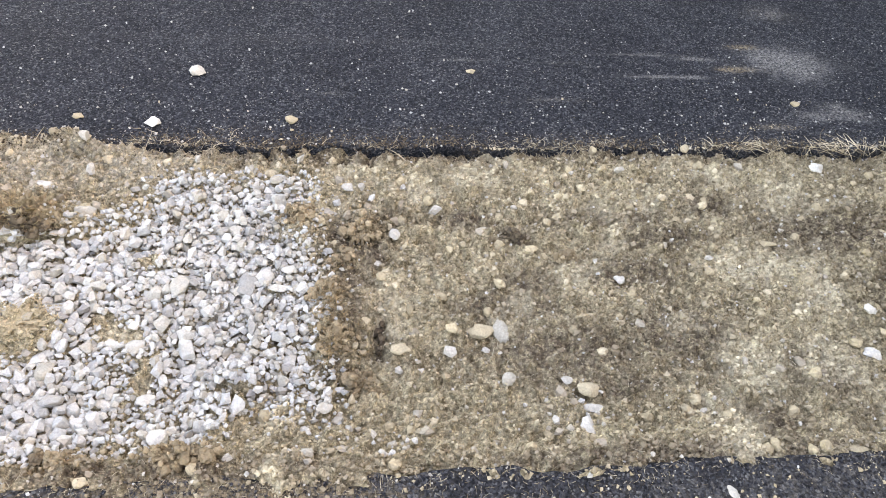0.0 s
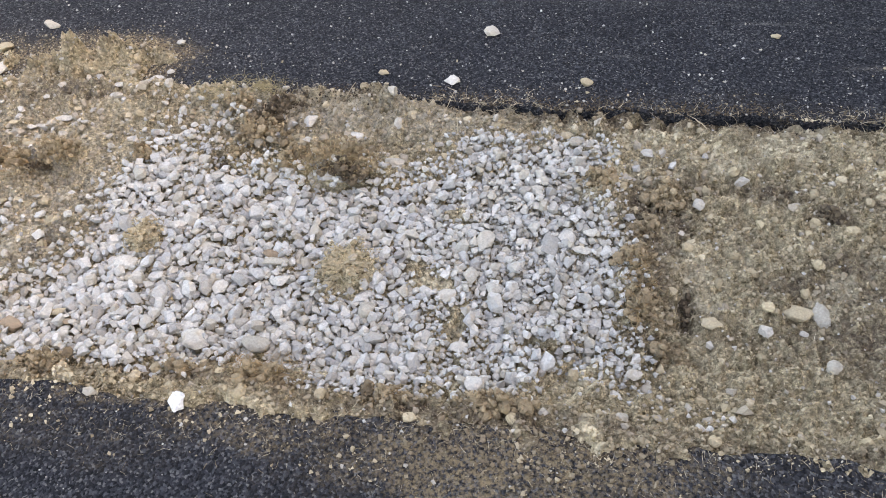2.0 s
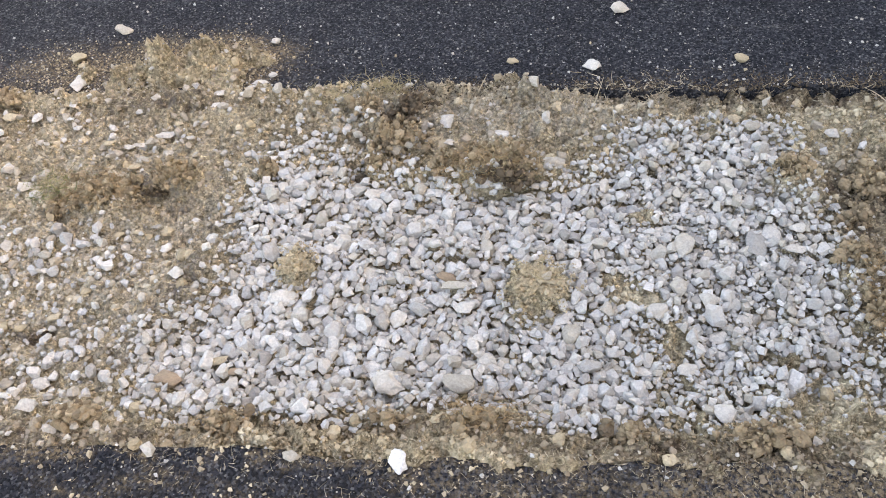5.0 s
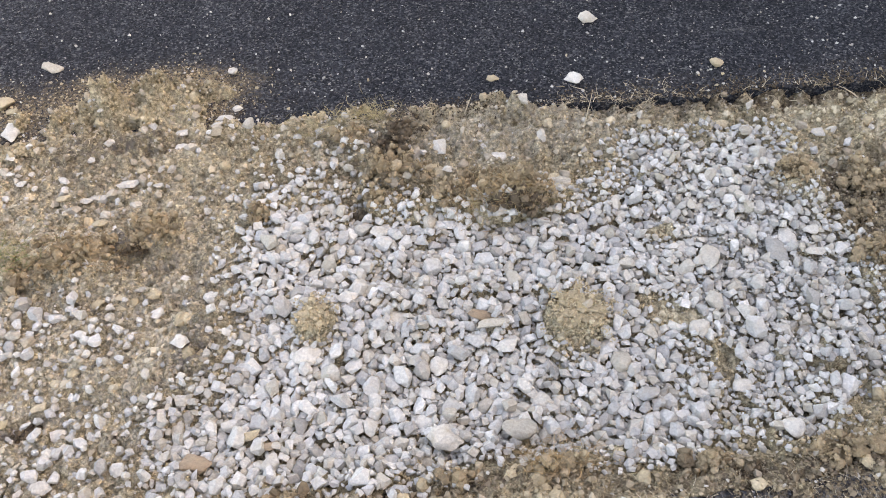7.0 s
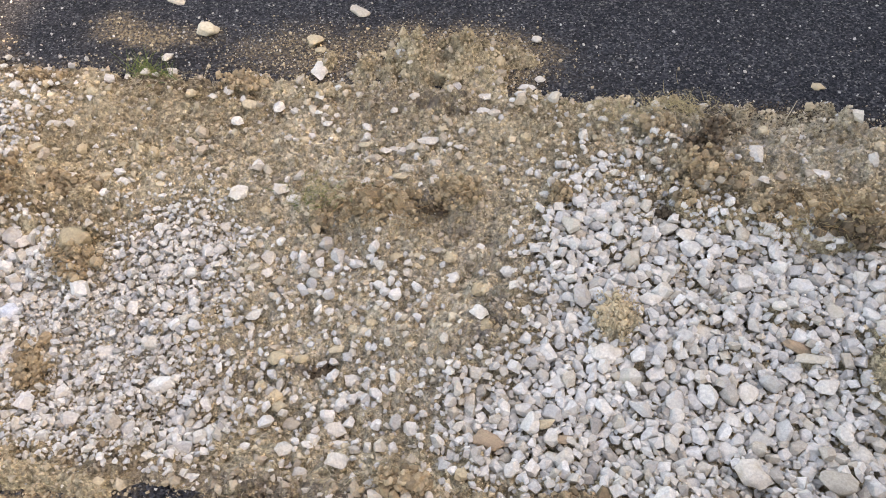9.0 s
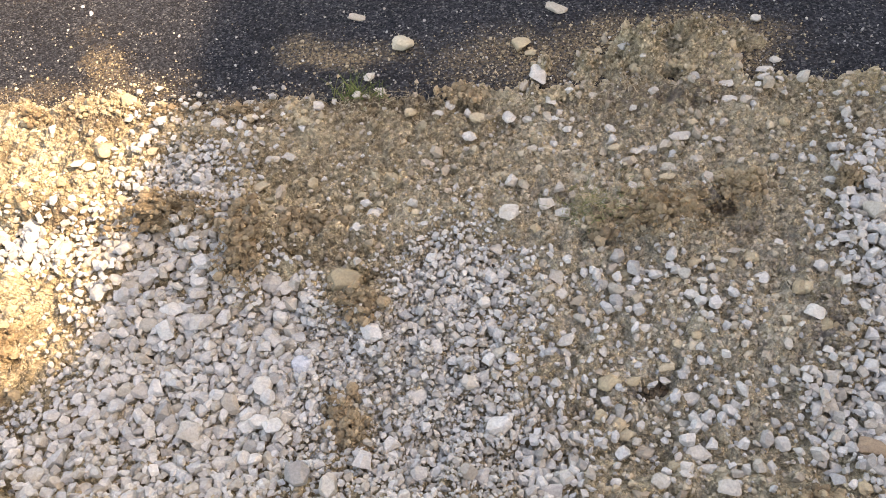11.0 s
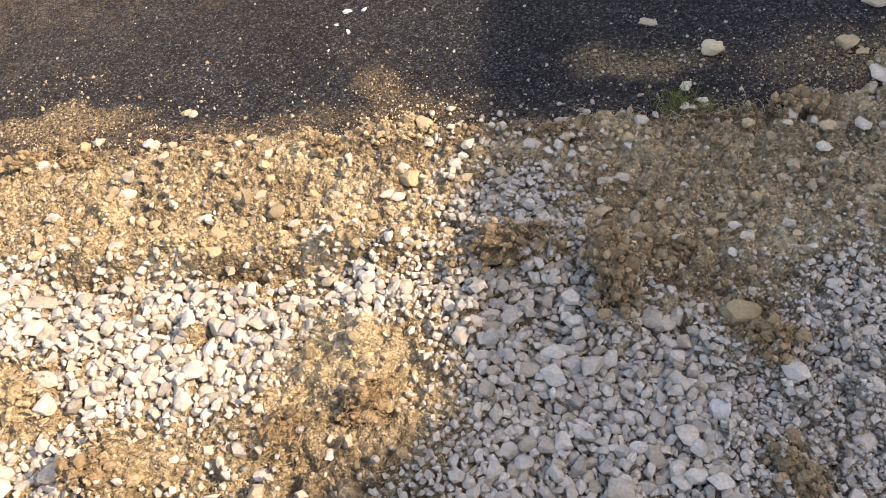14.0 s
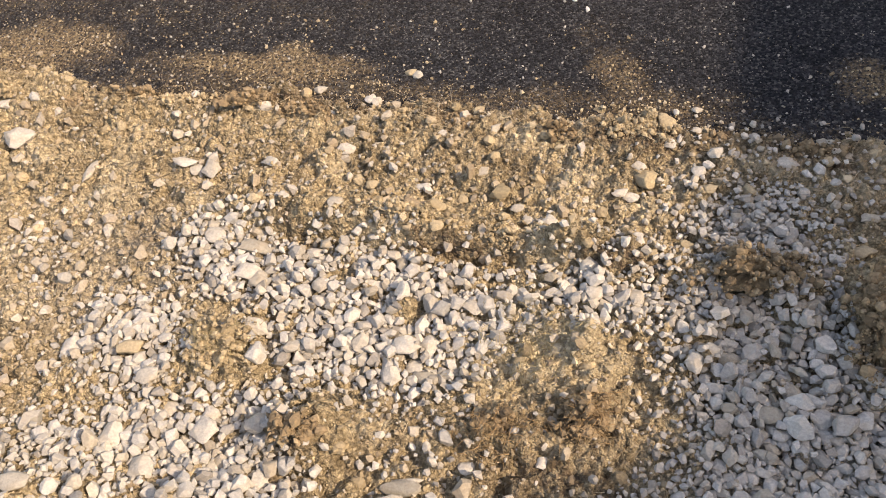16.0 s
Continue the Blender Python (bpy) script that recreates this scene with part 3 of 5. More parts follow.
def cut_mesh(name, planes, seed, mat, flat, worn=0.0, lumpy=0.0):
    """A crushed stone one unit long: what random cuts leave of an ellipsoid, with worn edges."""
    r = np.random.default_rng(seed)
    bm = bmesh.new()
    for k in range(planes):
        z = 1 - 2 * (k + 0.5) / planes
        a, q = k * 2.39996 + r.uniform(-0.45, 0.45), math.sqrt(1 - z * z)
        p = np.array([q * math.cos(a), q * math.sin(a), z]) + r.normal(0, 0.22, 3)
        bm.verts.new(Vector(p / np.linalg.norm(p) / r.uniform(0.66, 1.0)))
    bmesh.ops.convex_hull(bm, input=bm.verts)
    bm.normal_update()
    corners = [f.normal / max(f.normal.dot(f.verts[0].co), 0.3) for f in bm.faces]
    bm.free()
    bm = bmesh.new()
    for c in corners:
        c = c * min(1.0, 1.25 / c.length) * 0.5
        bm.verts.new((c.x * flat[0], c.y * flat[1], c.z * flat[2]))
    bmesh.ops.remove_doubles(bm, verts=bm.verts, dist=0.05)
    hull = bmesh.ops.convex_hull(bm, input=bm.verts)
    bmesh.ops.delete(bm, geom=[g for g in hull["geom_interior"] if isinstance(g, bmesh.types.BMVert)], context="VERTS")
    if worn:
        bmesh.ops.dissolve_limit(bm, angle_limit=0.12, verts=bm.verts, edges=bm.edges)
        bmesh.ops.bevel(bm, geom=list(bm.edges), offset=worn, segments=1, affect="EDGES", profile=0.6, clamp_overlap=True)
    bmesh.ops.triangulate(bm, faces=bm.faces)
    if lumpy:
        bmesh.ops.subdivide_edges(bm, edges=[e for e in bm.edges if e.calc_length() > 0.22], cuts=1)
        bmesh.ops.triangulate(bm, faces=bm.faces)
        for v in bm.verts:
            v.co += v.co.normalized() * lumpy * (noise.noise(v.co * 3.2 + Vector((seed, 0, 0))) + 0.5 * noise.noise(v.co * 9))
    bmesh.ops.recalc_face_normals(bm, faces=bm.faces)
    me = bpy.data.meshes.new(name)
    bm.to_mesh(me)
    bm.free()
    if lumpy:
        me.polygons.foreach_set("use_smooth", np.ones(len(me.polygons), bool))
    me.materials.append(mat)
    return me


def cut_shapes(name, count, planes, mat, seed, worn=0.0, lumpy=0.0):
    r = np.random.default_rng(seed)
    return [cut_mesh(name, planes, seed + k, mat, (1.0, r.uniform(0.6, 0.95), r.uniform(0.5, 0.8)), worn, lumpy) for k in range(count)]


def shapes(name, count, points, mat, seed):
    r = np.random.default_rng(seed)
    return [stone_mesh(name, points, seed + k, mat, r.uniform(0.1, 0.65), (1.0, r.uniform(0.62, 0.98), r.uniform(0.5, 0.85))) for k in range(count)]


def arrays(me):
    co, tri = np.empty(len(me.vertices) * 3), np.empty(len(me.polygons) * 3, np.int32)
    me.vertices.foreach_get("co", co)
    me.polygons.foreach_get("vertices", tri)
    return co.reshape(-1, 3), tri.reshape(-1, 3)


def joined(name, meshes, places, mat, earthy=False):
    """One mesh of many stones. places: rows of which shape, x, y, z, size, and three turns. earthy: they take the colour of the soil they lie on."""
    kit, cos, tris, base = [arrays(m) for m in meshes], [], [], 0
    for which, x, y, z, size, rx, ry, rz in places:
        co, tri = kit[int(which)]
        m = np.array(Euler((rx, ry, rz)).to_matrix())
        cos.append(co @ m.T * size + (x, y, z))
        tris.append(tri + base)
        base += len(co)
    me = bpy.data.meshes.new(name)
    me.from_pydata(np.concatenate(cos), [], np.concatenate(tris))
    me.materials.append(mat)
    if earthy:
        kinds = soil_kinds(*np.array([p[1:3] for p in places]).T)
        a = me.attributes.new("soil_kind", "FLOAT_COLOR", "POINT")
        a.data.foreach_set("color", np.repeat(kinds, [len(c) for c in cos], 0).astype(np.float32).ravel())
    return new(name, me)


class Dart:
    """Keeps places apart from one another."""
    def __init__(self):
        self.cells = {}

    def free(self, x, y, r):
        i, j = int(x // 0.06), int(y // 0.06)
        for a in (i - 1, i, i + 1):
            for b in (j - 1, j, j + 1):
                for px, py, pr in self.cells.get((a, b), ()):
                    if (px - x) ** 2 + (py - y) ** 2 < (pr + r) ** 2:
                        return False
        return True

    def put(self, x, y, r):
        self.cells.setdefault((int(x // 0.06), int(y // 0.06)), []).append((x, y, r))


dart = Dart()

# Single rocks that can be told apart, each on its own place.
ROCK_SHAPES = {k: [cut_mesh("rock", (22 if k in ("tan_big", "cream", "chalk") else 13) + i, 300 + 10 * n + i, m, (1.0, 1.0, 0.85), 0.05, 0.10) for i in range(5)]
               for n, (k, m) in enumerate(ROCK_MATERIALS.items())}
ROCK_WORDS = {"white": "pale angular limestone rock", "chalk": "bright white lumpy stone", "grey": "grey angular limestone rock", "slab": "pointed dark grey slab of stone",
              "tan": "tan sandstone lump dusted with soil", "tan_big": "large yellowish sandstone rock", "cream": "large cream sandstone rock", "brown": "brown layered sandstone rock", "blue": "pale blue-grey flat stone"}
rock_count = 0


def rock(x, y, length, width, turn, kind):
    global rock_count
    rock_count += 1
    ob = new("rock", ROCK_SHAPES[kind][rock_count % 5])
    width *= 0.95
    high = (0.35 if kind == "slab" else 0.8 if kind in ("tan_big", "cream") else 0.62) * min(length, width) * (0.85 + 0.3 * random.random())
    z = float(surface(x, y))
    on_bed = bool(bed_share(np.array([x]), np.array([y]))[0])
    ob.matrix_world = Matrix.LocRotScale((x, y, z + high * 0.32 + (0.008 if on_bed else 0)), Euler((random.uniform(-0.2, 0.2), random.uniform(-0.2, 0.2), radians(turn) + random.uniform(-0.25, 0.25))),
                                         (length * 1.12, width * 1.12, high * 1.15))
    where = "on dark asphalt" if y > 1.84 or (y < 0.70 and x > -3.2) else "among crushed stone" if on_bed else "lying on dry soil"
    tagged(ob, ROCK_WORDS[kind] + " " + where, "rock", "rocks along the strip")
    dart.put(x, y, 0.42 * min(length, width))


rock(-0.895, 2.151, 0.044, 0.037, 2, 'white')
rock(-0.589, 1.908, 0.034, 0.034, 0, 'tan')
rock(1.008, 1.709, 0.048, 0.044, 0, 'white')
rock(0.279, 1.270, 0.030, 0.027, 0, 'white')
rock(-0.300, 1.437, 0.033, 0.033, 0, 'white')
rock(-0.346, 1.340, 0.029, 0.020, -2, 'white')
rock(-0.105, 1.115, 0.059, 0.048, -2, 'tan')
rock(-0.052, 1.111, 0.039, 0.062, -2, 'grey')
rock(0.081, 0.969, 0.029, 0.021, -2, 'white')
rock(0.127, 0.938, 0.049, 0.043, -2, 'tan')
rock(0.102, 0.837, 0.030, 0.055, -2, 'white')
rock(0.125, 0.895, 0.042, 0.021, -2, 'white')
rock(-0.301, 1.054, 0.044, 0.029, 0, 'tan')
rock(-0.376, 0.995, 0.018, 0.023, -2, 'white')
rock(0.654, 0.729, 0.050, 0.035, -2, 'tan')
rock(0.907, 1.144, 0.030, 0.027, -2, 'white')
rock(0.857, 1.017, 0.039, 0.033, -2, 'white')
rock(0.724, 1.396, 0.056, 0.030, 0, 'tan')
rock(-0.059, 0.965, 0.032, 0.035, -2, 'grey')
rock(-0.474, 0.908, 0.038, 0.025, -2, 'white')
rock(-0.505, 0.779, 0.026, 0.026, 0, 'grey')
rock(0.344, 0.644, 0.016, 0.035, -2, 'white')
rock(-0.635, 1.697, 0.040, 0.031, 0, 'tan')
rock(-0.615, 1.622, 0.039, 0.027, 0, 'grey')
rock(-0.016, 2.176, 0.027, 0.023, 3, 'tan')
rock(1.065, 2.019, 0.029, 0.021, 0, 'tan')
rock(-0.096, 1.063, 0.019, 0.019, 0, 'white')
rock(-0.256, 1.008, 0.018, 0.018, -2, 'white')
rock(-1.401, 0.703, 0.033, 0.054, 4, 'chalk')
rock(-1.912, 2.035, 0.028, 0.028, 3, 'white')
rock(-1.792, 1.496, 0.020, 0.020, 3, 'white')
rock(-2.411, 2.115, 0.056, 0.036, -6, 'grey')
rock(-2.140, 1.651, 0.054, 0.031, -3, 'white')
rock(-2.021, 1.793, 0.035, 0.025, -3, 'white')
rock(-2.023, 1.747, 0.038, 0.034, -5, 'white')
rock(-2.506, 1.973, 0.046, 0.046, -5, 'tan')
rock(-2.465, 1.857, 0.034, 0.069, -5, 'white')
rock(-1.378, 1.676, 0.038, 0.064, -4, 'white')
rock(-1.231, 1.634, 0.040, 0.031, -4, 'white')
rock(-0.827, 1.255, 0.047, 0.057, -2, 'white')
rock(-0.666, 1.267, 0.042, 0.073, -2, 'slab')
rock(-0.625, 1.295, 0.037, 0.057, -4, 'white')
rock(-0.585, 1.243, 0.048, 0.028, -2, 'white')
rock(-0.567, 1.307, 0.037, 0.029, -4, 'white')
rock(-0.901, 1.082, 0.048, 0.038, -2, 'white')
rock(-1.448, 0.893, 0.055, 0.043, -2, 'white')
rock(-1.486, 0.937, 0.043, 0.030, -2, 'white')
rock(-1.302, 0.896, 0.067, 0.043, -2, 'grey')
rock(-0.805, 0.834, 0.044, 0.040, -3, 'white')
rock(-1.335, 1.162, 0.068, 0.027, -2, 'brown')
rock(-1.325, 1.129, 0.060, 0.023, -2, 'grey')
rock(-1.102, 1.522, 0.051, 0.045, -2, 'grey')
rock(-1.301, 1.082, 0.044, 0.034, -2, 'white')
rock(-0.776, 1.034, 0.043, 0.031, -2, 'white')
rock(-0.856, 0.945, 0.044, 0.030, -2, 'white')
rock(-0.939, 0.941, 0.041, 0.019, -2, 'white')
rock(-1.913, 0.898, 0.055, 0.039, -2, 'brown')
rock(-1.776, 0.919, 0.043, 0.018, -2, 'brown')
rock(-1.764, 0.777, 0.029, 0.022, 0, 'grey')
rock(-1.602, 0.710, 0.033, 0.022, -3, 'grey')
rock(-1.386, 1.603, 0.043, 0.037, -4, 'tan')
rock(-1.502, 1.571, 0.037, 0.040, -6, 'grey')
rock(-1.618, 1.240, 0.045, 0.036, -2, 'white')
rock(-1.519, 1.176, 0.054, 0.035, -2, 'white')
rock(-1.708, 1.100, 0.059, 0.041, -2, 'white')
rock(-0.478, 1.546, 0.036, 0.020, -4, 'white')
rock(-0.991, 1.891, 0.040, 0.040, -5, 'white')
rock(-1.207, 1.921, 0.031, 0.024, -5, 'tan')
rock(-1.079, 1.024, 0.043, 0.045, -2, 'grey')
rock(-1.447, 1.052, 0.039, 0.042, -2, 'white')
rock(-1.253, 0.956, 0.037, 0.030, 0, 'white')
rock(-0.724, 1.067, 0.030, 0.025, 0, 'white')
rock(-2.814, 1.991, 0.068, 0.056, 2, 'cream')
rock(-2.481, 1.942, 0.028, 0.022, 2, 'tan')
rock(-2.538, 1.401, 0.046, 0.041, 2, 'white')
rock(-2.194, 1.002, 0.042, 0.023, 5, 'white')
rock(-1.960, 1.154, 0.031, 0.029, 2, 'white')
rock(-2.348, 1.026, 0.041, 0.037, 2, 'tan')
rock(-1.957, 0.980, 0.023, 0.058, 2, 'white')
rock(-1.817, 0.941, 0.040, 0.020, 3, 'tan')
rock(-2.201, 0.892, 0.036, 0.023, 5, 'white')
rock(-2.171, 0.813, 0.034, 0.028, 3, 'white')
rock(-2.416, 0.747, 0.032, 0.016, 3, 'white')
rock(-2.065, 0.806, 0.030, 0.016, 6, 'white')
rock(-2.045, 0.778, 0.022, 0.022, 3, 'white')
rock(-2.956, 2.114, 0.044, 0.024, 2, 'grey')
rock(-2.438, 1.267, 0.026, 0.039, 2, 'white')
rock(-2.894, 1.875, 0.026, 0.035, 2, 'white')
rock(-2.864, 1.827, 0.031, 0.019, 2, 'white')
rock(-2.681, 1.754, 0.027, 0.027, 2, 'white')
rock(-2.537, 1.717, 0.027, 0.036, 2, 'white')
rock(-2.612, 1.715, 0.036, 0.033, 2, 'tan')
rock(-2.245, 1.621, 0.031, 0.022, 2, 'white')
rock(-2.029, 1.258, 0.031, 0.031, 2, 'white')
rock(-2.265, 1.537, 0.028, 0.034, 2, 'tan')
rock(-1.911, 1.277, 0.031, 0.024, 5, 'white')
rock(-2.836, 1.426, 0.025, 0.022, 2, 'white')
rock(-1.861, 1.410, 0.025, 0.015, 5, 'white')
rock(-3.618, 1.345, 0.039, 0.034, 7, 'white')
rock(-3.550, 1.653, 0.042, 0.056, 6, 'tan')
rock(-3.266, 1.727, 0.042, 0.025, 4, 'white')
rock(-3.511, 1.756, 0.026, 0.032, 4, 'white')
rock(-3.412, 1.730, 0.032, 0.032, 4, 'white')
rock(-3.443, 1.683, 0.031, 0.028, 6, 'white')
rock(-3.420, 1.641, 0.034, 0.028, 6, 'tan')
rock(-2.945, 1.060, 0.042, 0.042, 8, 'blue')
rock(-3.136, 0.911, 0.040, 0.042, 8, 'white')
rock(-3.069, 0.856, 0.038, 0.038, 9, 'white')
rock(-3.011, 1.008, 0.040, 0.038, 8, 'white')
rock(-3.018, 1.249, 0.051, 0.033, 8, 'white')
rock(-2.877, 1.247, 0.078, 0.060, 8, 'tan_big')
rock(-2.499, 1.155, 0.035, 0.023, 9, 'white')
rock(-2.424, 1.116, 0.036, 0.022, 9, 'white')
rock(-2.710, 1.001, 0.042, 0.034, 9, 'white')
rock(-4.260, 1.660, 0.048, 0.032, 5, 'white')
rock(-3.905, 0.845, 0.073, 0.056, 9, 'white')
rock(-3.925, 0.899, 0.089, 0.025, 9, 'white')
rock(-3.637, 0.806, 0.029, 0.051, 8, 'white')
rock(-4.245, 1.824, 0.031, 0.031, 3, 'white')
rock(-3.579, 1.606, 0.037, 0.023, 6, 'white')
rock(-3.106, 1.609, 0.034, 0.026, 7, 'grey')
rock(-3.066, 1.617, 0.031, 0.021, 7, 'white')
rock(-3.121, 1.528, 0.045, 0.028, 7, 'tan')
rock(-2.563, 1.345, 0.030, 0.034, 5, 'white')
rock(-3.409, 0.815, 0.049, 0.036, 8, 'white')
rock(-3.391, 0.773, 0.034, 0.034, 9, 'white')
rock(-3.297, 0.797, 0.044, 0.030, 9, 'white')
rock(-5.174, 1.595, 0.075, 0.068, 5, 'white')
rock(-4.054, 1.574, 0.068, 0.019, 8, 'white')
rock(-4.916, 1.516, 0.029, 0.071, 7, 'white')
rock(-4.371, 1.353, 0.082, 0.038, 8, 'grey')
rock(-4.372, 1.287, 0.050, 0.045, 9, 'white')
rock(-3.925, 1.192, 0.042, 0.054, 10, 'white')
rock(-4.551, 1.065, 0.051, 0.041, 9, 'tan')
rock(-4.489, 1.010, 0.056, 0.038, 9, 'white')
rock(-4.400, 0.822, 0.049, 0.049, 10, 'white')
rock(-4.319, 0.926, 0.049, 0.056, 12, 'white')
rock(-3.900, 0.896, 0.081, 0.030, 11, 'grey')
rock(-3.798, 0.959, 0.034, 0.028, 11, 'white')
rock(-4.566, 0.735, 0.071, 0.035, 12, 'white')
rock(-3.640, 1.412, 0.035, 0.044, 7, 'white')
rock(-3.358, 1.244, 0.042, 0.035, 9, 'grey')
rock(-3.418, 1.229, 0.034, 0.044, 9, 'white')
rock(-3.287, 1.148, 0.048, 0.031, 9, 'grey')
rock(-4.191, 1.276, 0.038, 0.033, 9, 'white')
rock(-4.499, 0.875, 0.041, 0.051, 9, 'white')
rock(-4.437, 1.597, 0.038, 0.026, 6, 'white')
rock(-4.387, 1.844, 0.031, 0.025, 6, 'white')
rock(-4.226, 1.817, 0.029, 0.032, 6, 'white')
rock(-4.165, 1.924, 0.027, 0.021, 6, 'tan')
rock(-4.145, 1.918, 0.026, 0.020, 4, 'white')
rock(-3.571, 1.691, 0.029, 0.024, 7, 'white')
rock(-3.600, 1.608, 0.034, 0.024, 7, 'white')
rock(-3.537, 1.346, 0.031, 0.045, 10, 'white')
rock(-3.948, 1.134, 0.040, 0.040, 10, 'white')
rock(-3.969, 1.169, 0.049, 0.035, 10, 'white')
rock(-3.920, 1.116, 0.044, 0.030, 10, 'grey')
rock(-4.163, 1.568, 0.033, 0.030, 6, 'tan')
rock(-4.216, 1.478, 0.038, 0.035, 6, 'white')
rock(-3.334, 1.380, 0.038, 0.032, 8, 'grey')
rock(-4.706, 1.045, 0.041, 0.049, 8, 'white')
rock(-4.584, 1.558, 0.039, 0.051, 6, 'white')
rock(-4.661, 1.571, 0.060, 0.030, 6, 'white')
rock(-5.308, 1.716, 0.056, 0.041, 6, 'white')
rock(-3.860, 1.570, 0.050, 0.038, 7, 'tan_big')
rock(-3.523, 1.811, 0.043, 0.036, 5, 'tan')
rock(-3.658, 0.989, 0.027, 0.027, 11, 'white')
rock(-3.794, 1.062, 0.021, 0.026, 11, 'tan')
rock(-2.971, 1.433, 0.025, 0.025, 6, 'white')
rock(-2.871, 1.391, 0.022, 0.022, 6, 'white')
rock(-2.631, 1.661, 0.029, 0.023, 6, 'white')
rock(-2.703, 1.709, 0.020, 0.015, 6, 'white')
rock(-2.791, 1.657, 0.017, 0.017, 6, 'tan')
rock(-2.873, 1.496, 0.025, 0.020, 6, 'tan')
rock(-3.091, 1.484, 0.026, 0.012, 6, 'tan')
rock(-3.067, 1.529, 0.020, 0.012, 6, 'tan')
rock(-2.437, 1.754, 0.020, 0.032, 6, 'white')
rock(-2.399, 1.673, 0.023, 0.020, 6, 'white')
rock(-2.387, 1.712, 0.017, 0.015, 4, 'white')
rock(-2.371, 1.663, 0.014, 0.017, 6, 'white')
rock(-2.428, 1.701, 0.020, 0.014, 6, 'white')
rock(-2.224, 1.629, 0.028, 0.017, 6, 'white')
rock(-2.112, 1.682, 0.022, 0.019, 6, 'tan')
rock(-2.064, 1.626, 0.024, 0.019, 6, 'white')
rock(-2.089, 1.638, 0.016, 0.014, 6, 'white')
rock(-1.890, 1.883, 0.023, 0.020, 6, 'white')
rock(-1.921, 1.848, 0.038, 0.023, 6, 'white')
rock(-1.934, 1.810, 0.028, 0.020, 6, 'white')
rock(-1.894, 1.804, 0.025, 0.020, 4, 'white')
rock(-1.953, 1.781, 0.017, 0.014, 6, 'white')
rock(-2.181, 1.554, 0.027, 0.027, 6, 'grey')
rock(-2.294, 1.618, 0.027, 0.019, 6, 'tan')
rock(-2.215, 1.847, 0.017, 0.017, 6, 'white')
rock(-2.114, 1.814, 0.023, 0.017, 6, 'white')
rock(-2.114, 1.885, 0.015, 0.017, 4, 'tan')
rock(-2.374, 1.508, 0.016, 0.019, 6, 'white')
rock(-2.186, 1.519, 0.033, 0.022, 6, 'tan')
rock(-1.849, 1.498, 0.028, 0.018, 7, 'white')
rock(-1.806, 1.523, 0.031, 0.018, 7, 'white')
rock(-2.431, 1.226, 0.028, 0.023, 7, 'white')
rock(-2.456, 1.224, 0.023, 0.018, 7, 'grey')
rock(-2.297, 1.219, 0.034, 0.022, 7, 'grey')
rock(-2.158, 1.295, 0.028, 0.023, 7, 'tan')
rock(-2.109, 1.302, 0.019, 0.017, 5, 'tan')
rock(-2.198, 1.249, 0.022, 0.022, 5, 'tan')
rock(-2.070, 1.329, 0.033, 0.018, 7, 'grey')
rock(-1.979, 1.347, 0.017, 0.015, 7, 'white')
rock(-2.423, 1.074, 0.012, 0.030, 7, 'white')
rock(-2.354, 1.097, 0.017, 0.024, 7, 'white')
rock(-2.273, 1.142, 0.024, 0.017, 7, 'white')
rock(-2.200, 1.139, 0.016, 0.021, 7, 'white')
rock(-2.211, 1.108, 0.021, 0.021, 5, 'tan')
rock(-2.175, 1.121, 0.023, 0.023, 7, 'tan')
rock(-2.236, 1.061, 0.030, 0.021, 7, 'tan')
rock(-2.303, 1.027, 0.027, 0.020, 8, 'tan')
rock(-2.216, 0.951, 0.033, 0.024, 8, 'grey')
rock(-2.265, 0.934, 0.019, 0.013, 8, 'white')
rock(-2.322, 0.926, 0.029, 0.022, 8, 'tan')
rock(-2.292, 0.900, 0.038, 0.027, 5, 'grey')
rock(-2.279, 0.829, 0.034, 0.028, 8, 'white')
rock(-2.234, 0.840, 0.020, 0.012, 6, 'white')
rock(-2.237, 0.790, 0.022, 0.022, 6, 'white')
rock(-2.184, 0.867, 0.047, 0.017, 8, 'white')
rock(-2.418, 0.875, 0.022, 0.038, 5, 'white')
rock(-2.353, 0.827, 0.021, 0.015, 5, 'white')
rock(-1.971, 0.792, 0.013, 0.015, 9, 'white')
rock(-1.952, 1.077, 0.016, 0.016, 8, 'white')
rock(-1.937, 1.041, 0.016, 0.018, 8, 'white')
rock(-1.895, 1.060, 0.029, 0.011, 8, 'white')
rock(-1.407, 1.612, 0.035, 0.028, 7, 'tan')
rock(-1.233, 1.536, 0.022, 0.022, 7, 'white')
rock(-1.365, 1.592, 0.024, 0.019, 7, 'white')
rock(-1.337, 1.571, 0.025, 0.013, 7, 'white')
rock(-1.654, 1.508, 0.030, 0.035, 5, 'white')
rock(-1.635, 1.578, 0.015, 0.033, 7, 'grey')
rock(-1.726, 1.643, 0.021, 0.018, 7, 'white')
rock(-1.642, 1.666, 0.019, 0.022, 4, 'white')
rock(-1.750, 1.572, 0.021, 0.021, 7, 'white')
rock(-1.427, 1.428, 0.031, 0.041, 5, 'grey')
rock(-1.545, 1.416, 0.043, 0.034, 5, 'white')
rock(-3.991, 1.519, 0.042, 0.025, -4, 'tan')
rock(-4.347, 1.481, 0.026, 0.017, -2, 'white')
rock(-4.327, 1.555, 0.019, 0.022, -2, 'white')
rock(-4.630, 1.561, 0.035, 0.032, -2, 'white')
rock(-3.815, 1.537, 0.031, 0.020, -2, 'white')
rock(-3.784, 1.513, 0.027, 0.019, -2, 'white')
